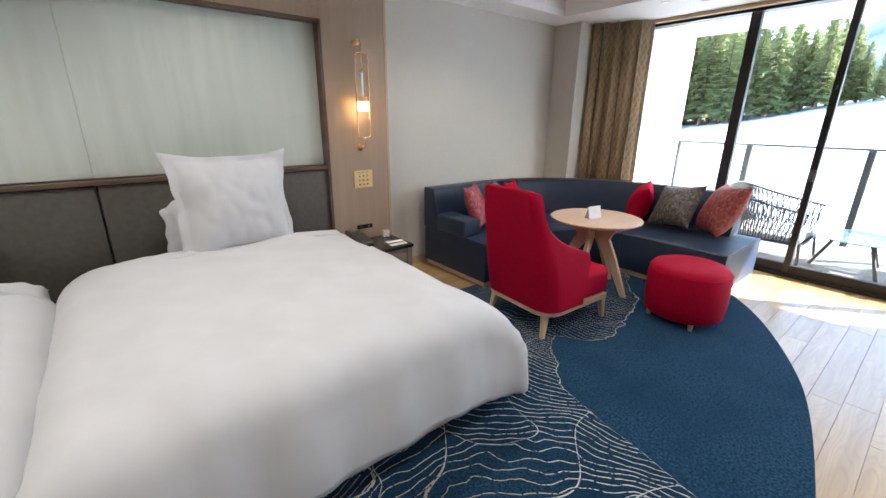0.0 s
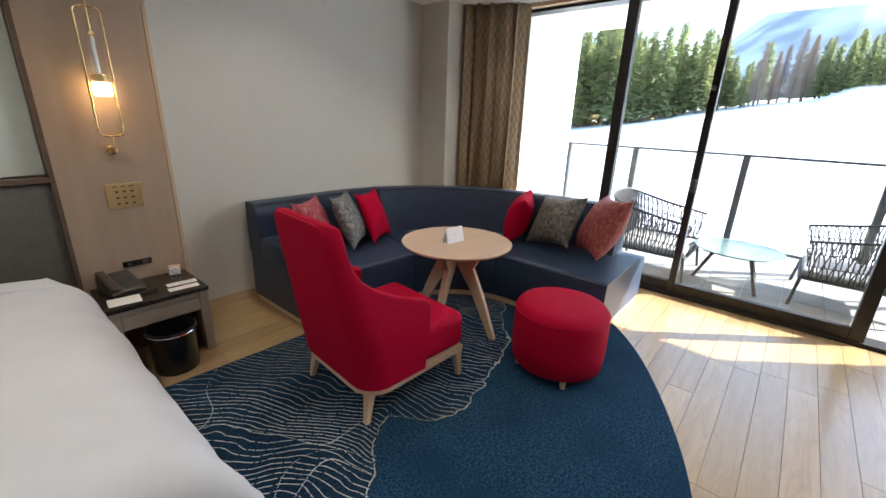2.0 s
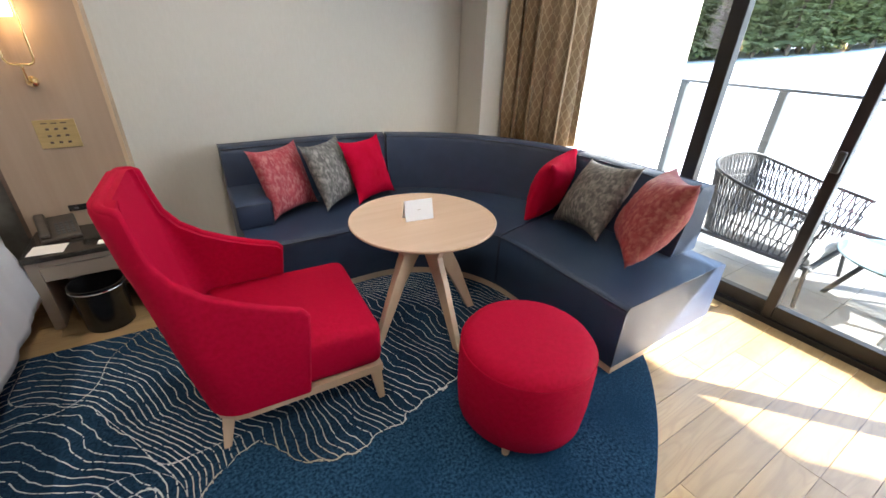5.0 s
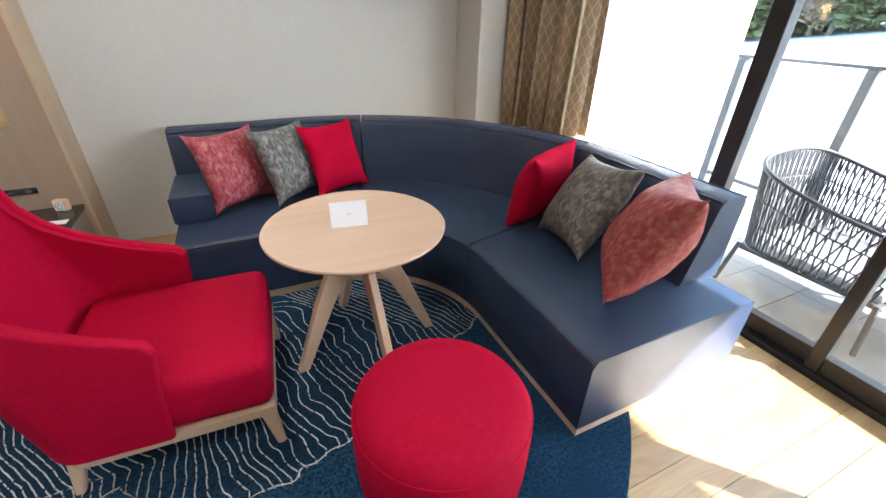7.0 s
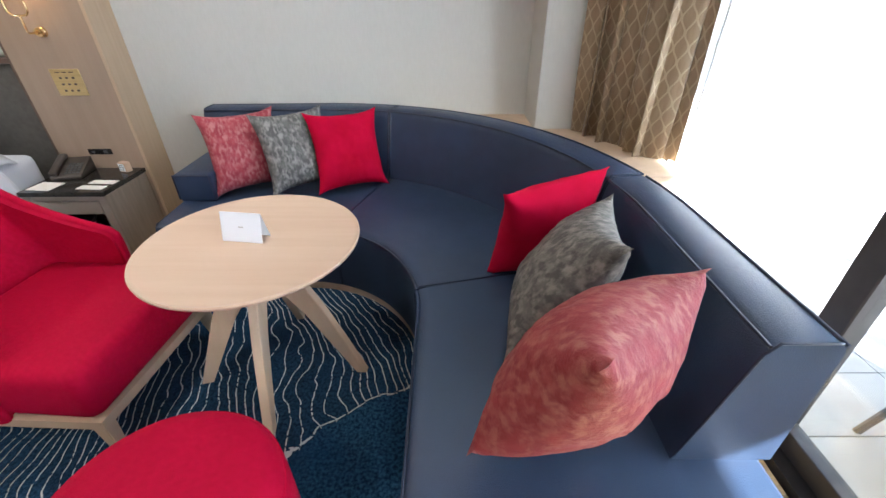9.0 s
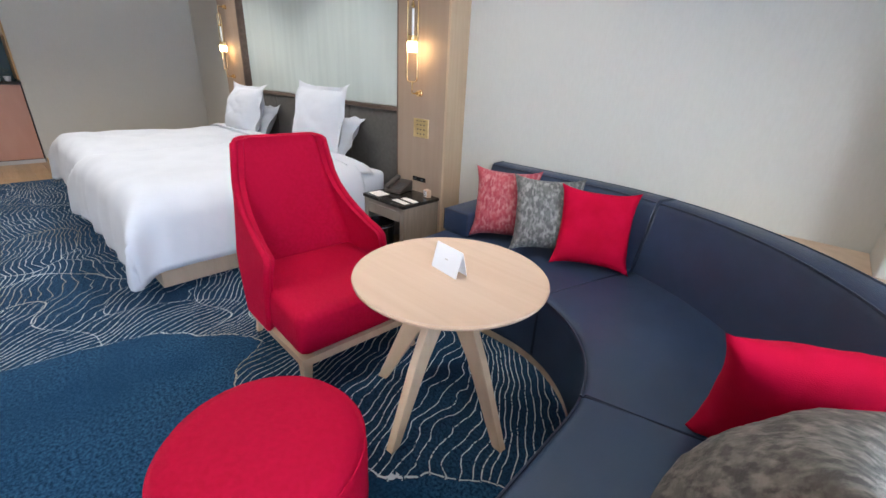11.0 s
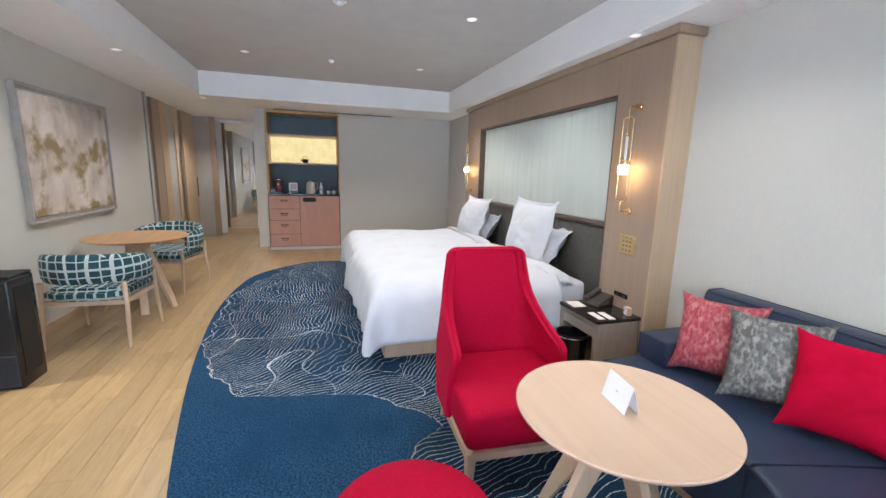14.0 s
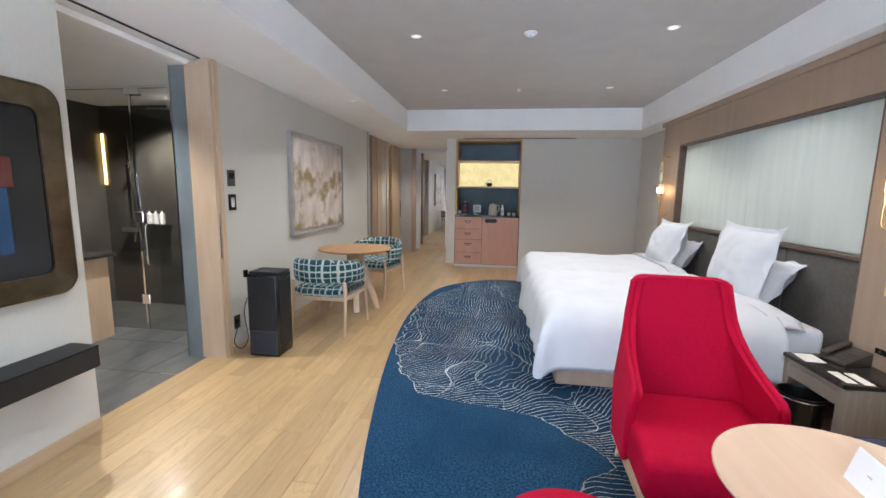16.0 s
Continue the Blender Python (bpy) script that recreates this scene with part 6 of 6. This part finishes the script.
b = BM()
# forest tones are paled to carry distance haze; the white is ski runs
M_MOUNT = mat("mountain_hazed_forest_snow", (0.30, 0.33, 0.36), (0.46, 0.49, 0.52), 0.012, (1, 1, 1), rough=0.95, detail=8, mix=(0.4, 0.6), c3=(0.75, 0.8, 0.86), scale3=0.006)
prof = ((-70, 7), (-40, 9), (-20, 13), (-8, 16), (-1, 14.5), (3, 12.4), (6, 10.8), (9, 8.4), (14, 6.8), (22, 5), (40, 3), (70, 2))
prev = None
for r, f in ((700, 0.0), (800, 0.25), (900, 0.45), (1000, 0.63), (1100, 0.78), (1200, 0.88), (1350, 1.0), (1700, 0.9)):
    cur = []
    for k in [q / 2 for q in range(-140, 141)]:
        e = interp(prof, k)
        z = (r * math.tan(radians(e * f))) + 9 * noise.noise(Vector((k * 0.22, r * 0.004, 3))) * (f > 0)
        cur.append(b.verts.new((r * math.cos(radians(k)), r * math.sin(radians(k)), z if f else 20)))
    if prev:
        bridge(b, prev, cur, closed=False)
    prev = cur
structure("backdrop", b, M_MOUNT, "distant mountain, haze put into its blue-grey colour, with snowy ski runs", 180)

M_TRUNK = mat("conifer_bark", (0.16, 0.12, 0.09), (0.22, 0.17, 0.13), 8, rough=0.9)
# needle colours are lifted above real foliage to carry the bright window glare
M_NEEDLE = mat("conifer_needles_glare_lifted", (0.24, 0.275, 0.12), (0.33, 0.36, 0.18), 2.5, rough=0.8, rand=0.22, c3=(0.17, 0.22, 0.085), scale3=0.7)

_t = M_NEEDLE.node_tree
_p = _t.nodes["Principled BSDF"]
_tl, _mx = _t.nodes.new("ShaderNodeBsdfTranslucent"), _t.nodes.new("ShaderNodeMixShader")
_tl.inputs[0].default_value = (0.38, 0.42, 0.20, 1)
_mx.inputs[0].default_value = 0.5
_t.links.new(_p.outputs[0], _mx.inputs[1])
_t.links.new(_tl.outputs[0], _mx.inputs[2])
_t.links.new(_mx.outputs[0], _t.nodes["Material Output"].inputs[0])
# twig colour is lifted for the same glare
M_LARCH = mat("bare_larch_twigs_glare_lifted", (0.28, 0.21, 0.17), (0.38, 0.30, 0.24), 2.5, rough=0.9, rand=0.2)


def crown_mesh(seed, h, rad, bare):
    rnd = random.Random(seed)
    bm = BM()
    layers = 42
    for l in range(layers):
        f = l / layers
        z = h * (0.10 + 0.90 * f)
        rr = rad * (1 - f) ** 0.62 * rnd.uniform(0.6, 1.15) + 0.10
        for k in range(10 if not bare else 20):
            a = rnd.uniform(0, 2 * math.pi)
            ln = rr * rnd.uniform(0.55, 1.12)
            if rnd.random() < 0.1:
                continue
            d = Vector((math.cos(a), math.sin(a), 0))
            side = Vector((-d.y, d.x, 0))
            droop = -0.16 * ln if not bare else 0.35 * ln
            p0 = Vector((0, 0, z)) + d * 0.05
            if bare:
                for q in range(3):
                    sp_ = side * ln * rnd.uniform(-0.3, 0.3)
                    tip = p0 + d * ln + sp_ + Vector((0, 0, droop * rnd.uniform(0.4, 1.2)))
                    w = 0.03
                    v = [bm.verts.new(p0 + Vector((0, 0, w))), bm.verts.new(p0 - Vector((0, 0, w))), bm.verts.new(tip)]
                    bm.faces.new(v)
                    mid = p0.lerp(tip, 0.6)
                    t2 = mid + side * rnd.uniform(-0.4, 0.4) + Vector((0, 0, rnd.uniform(-0.2, 0.4)))
                    v = [bm.verts.new(mid + side * w), bm.verts.new(mid - side * w), bm.verts.new(t2)]
                    bm.faces.new(v)
                continue
            nseg = 4
            for q in range(nseg):
                t0, t1 = (q + 0.2) / nseg, (q + 1.25) / nseg
                c0 = p0 + d * ln * t0 + Vector((0, 0, droop * t0 * t0))
                c1 = p0 + d * ln * t1 + Vector((0, 0, droop * t1 * t1 - 0.03))
                wd = ln * 0.34 * (1 - t0 * 0.6) * rnd.uniform(0.6, 1.2)
                jit = lambda: Vector((rnd.uniform(-0.06, 0.06), rnd.uniform(-0.06, 0.06), rnd.uniform(-0.08, 0.04)))
                v = [bm.verts.new(c0), bm.verts.new(c0.lerp(c1, 0.5) + side * wd + Vector((0, 0, -0.12 * wd)) + jit()), bm.verts.new(c1 + jit()), bm.verts.new(c0.lerp(c1, 0.5) - side * wd + Vector((0, 0, -0.12 * wd)) + jit())]
                bm.faces.new((v[0], v[1], v[2]))
                bm.faces.new((v[0], v[2], v[3]))
                dn = c0.lerp(c1, 0.6) + Vector((0, 0, -0.35 * rnd.uniform(0.5, 1.2))) + jit()
                w2 = [bm.verts.new(c0), bm.verts.new(c1), bm.verts.new(dn)]
                bm.faces.new(w2)
    return bm


protos = []
for i in range(6):
    bare = i >= 4
    t = thing("larch_tree" if bare else "conifer_tree", pose(0, 0, -200), ("tall bare brown larch at the edge of the snowfield" if bare else "tall green conifer in the forest belt beyond the snow"), "tree", "forest trees")
    h = 13.0
    part("trunk", tube(BM(), [(0, 0, -0.5), (0.05, 0, h * 0.5), (0, 0, h)], 0.20, 7, r2=0.03), M_TRUNK, t)
    cbm = crown_mesh(100 + i, h, 2.3 if not bare else 2.0, bare)
    me_ = part("crown", cbm, M_LARCH if bare else M_NEEDLE, t)
    protos.append(t)
rt = random.Random(9)
spots = []
for row, (r0, step) in enumerate(((76, 1.6), (82, 1.6), (90, 1.6))):
    a = -16.0
    while a < 38:
        a += step * rt.uniform(0.6, 1.3)
        spots.append((r0 + rt.uniform(-2.5, 2.5), a))
for r, a in spots:
    larch = 0.5 < a < 6.2 and r < 90 and rt.random() < 0.75 or rt.random() < 0.06
    pr = rt.choice(protos[4:] if larch else protos[:4])
    el_top = interp(((-20, 9.5), (-3.5, 8.6), (-1, 9.3), (1.5, 9.2), (3.5, 8.2), (6, 8.0), (8, 7.4), (10, 10.2), (14, 11.2), (20, 11.2), (30, 12.0), (40, 12.5)), a)
    z0 = ground_z(r, a) - 0.2
    ht = 1.5 + r * math.tan(radians(el_top * rt.uniform(0.80, 1.12))) - z0
    s = max(0.5, ht / 13.0)
    x, y = 9.9 + r * math.cos(radians(a)), 1.2 + r * math.sin(radians(a))
    m = Matrix.LocRotScale((x, y, z0), Euler((0, 0, rt.uniform(0, 6.28))), (s * 1.15, s * 1.15, s))
    c = copy_thing(pr, m)
for t in protos:
    for ch_ in list(t.children):
        bpy.data.objects.remove(ch_)
    bpy.data.objects.remove(t)

# ---- floor planks ----
floor = structure("floor", box(BM(), -3.6, -1.0, -0.021, 7.51, 4.26, -0.012), M_GAP, "pale honey oak plank floor with fine joints")
PW = 0.137


def plank_mesh(length):
    b = box(BM(), 0.0006, 0.0006, -0.012, length - 0.0006, PW - 0.0006, 0.0)
    for v in b.verts:
        if v.co.z > -0.001:
            v.co.x += 0.0005 if v.co.x < length / 2 else -0.0005
            v.co.y += 0.0005 if v.co.y < PW / 2 else -0.0005
    bmesh.ops.recalc_face_normals(b, faces=b.faces[:])
    me = bpy.data.meshes.new("plank")
    b.to_mesh(me)
    b.free()
    me.materials.append(M_FLOOR)
    return me


LENS = (1.1, 1.35, 0.85)
PM = {}
rp = random.Random(5)
y = -0.939
while y < 4.2:
    x = -3.5 if y < 0.8 else XB + 0.0
    first = True
    while x < 7.5:
        ln = rp.choice((1.45, 1.2, 0.95)) if not first else rp.choice((0.5, 0.8, 1.1, 1.4))
        first = False
        ln = round(min(ln, 7.51 - x), 3)
        if 7.51 - x - ln < 0.2:
            ln = round(7.51 - x, 3)
        if ln not in PM:
            PM[ln] = plank_mesh(ln)
        o = new("plank", PM[ln])
        o.parent = floor
        o.location = (x, y, 0)
        x += ln
    y += PW


# ---- stone tiles of balcony and bathroom ----


def tile_mesh(w, d, t, material, g=0.0025):
    b = box(BM(), g, g, 0.0, w - g, d - g, t)
    bmesh.ops.recalc_face_normals(b, faces=b.faces[:])
    me = bpy.data.meshes.new("tile")
    b.to_mesh(me)
    b.free()
    me.materials.append(material)
    return me


TB = tile_mesh(0.6, 0.3, 0.012, M_DECK)
for i in range(3):
    for j in range(19):
        o = new("tile", TB)
        o.parent = bal
        o.location = (XW + 0.14 + i * 0.6, -1.7 + j * 0.28 * 1.0 + j * 0.02 - 0.36, -0.057 + 0.0125)
fb_ = bpy.data.objects["floor_bath"]
TS = tile_mesh(0.6, 0.3, 0.012, M_SLATE)
for i in range(5):
    for j in range(8):
        o = new("tile", TS)
        o.parent = fb_
        o.location = (2.31 + i * 0.6 + (0.3 if j % 2 else 0) * 0, -0.79 - 0.3 * (j + 1), -0.0119)
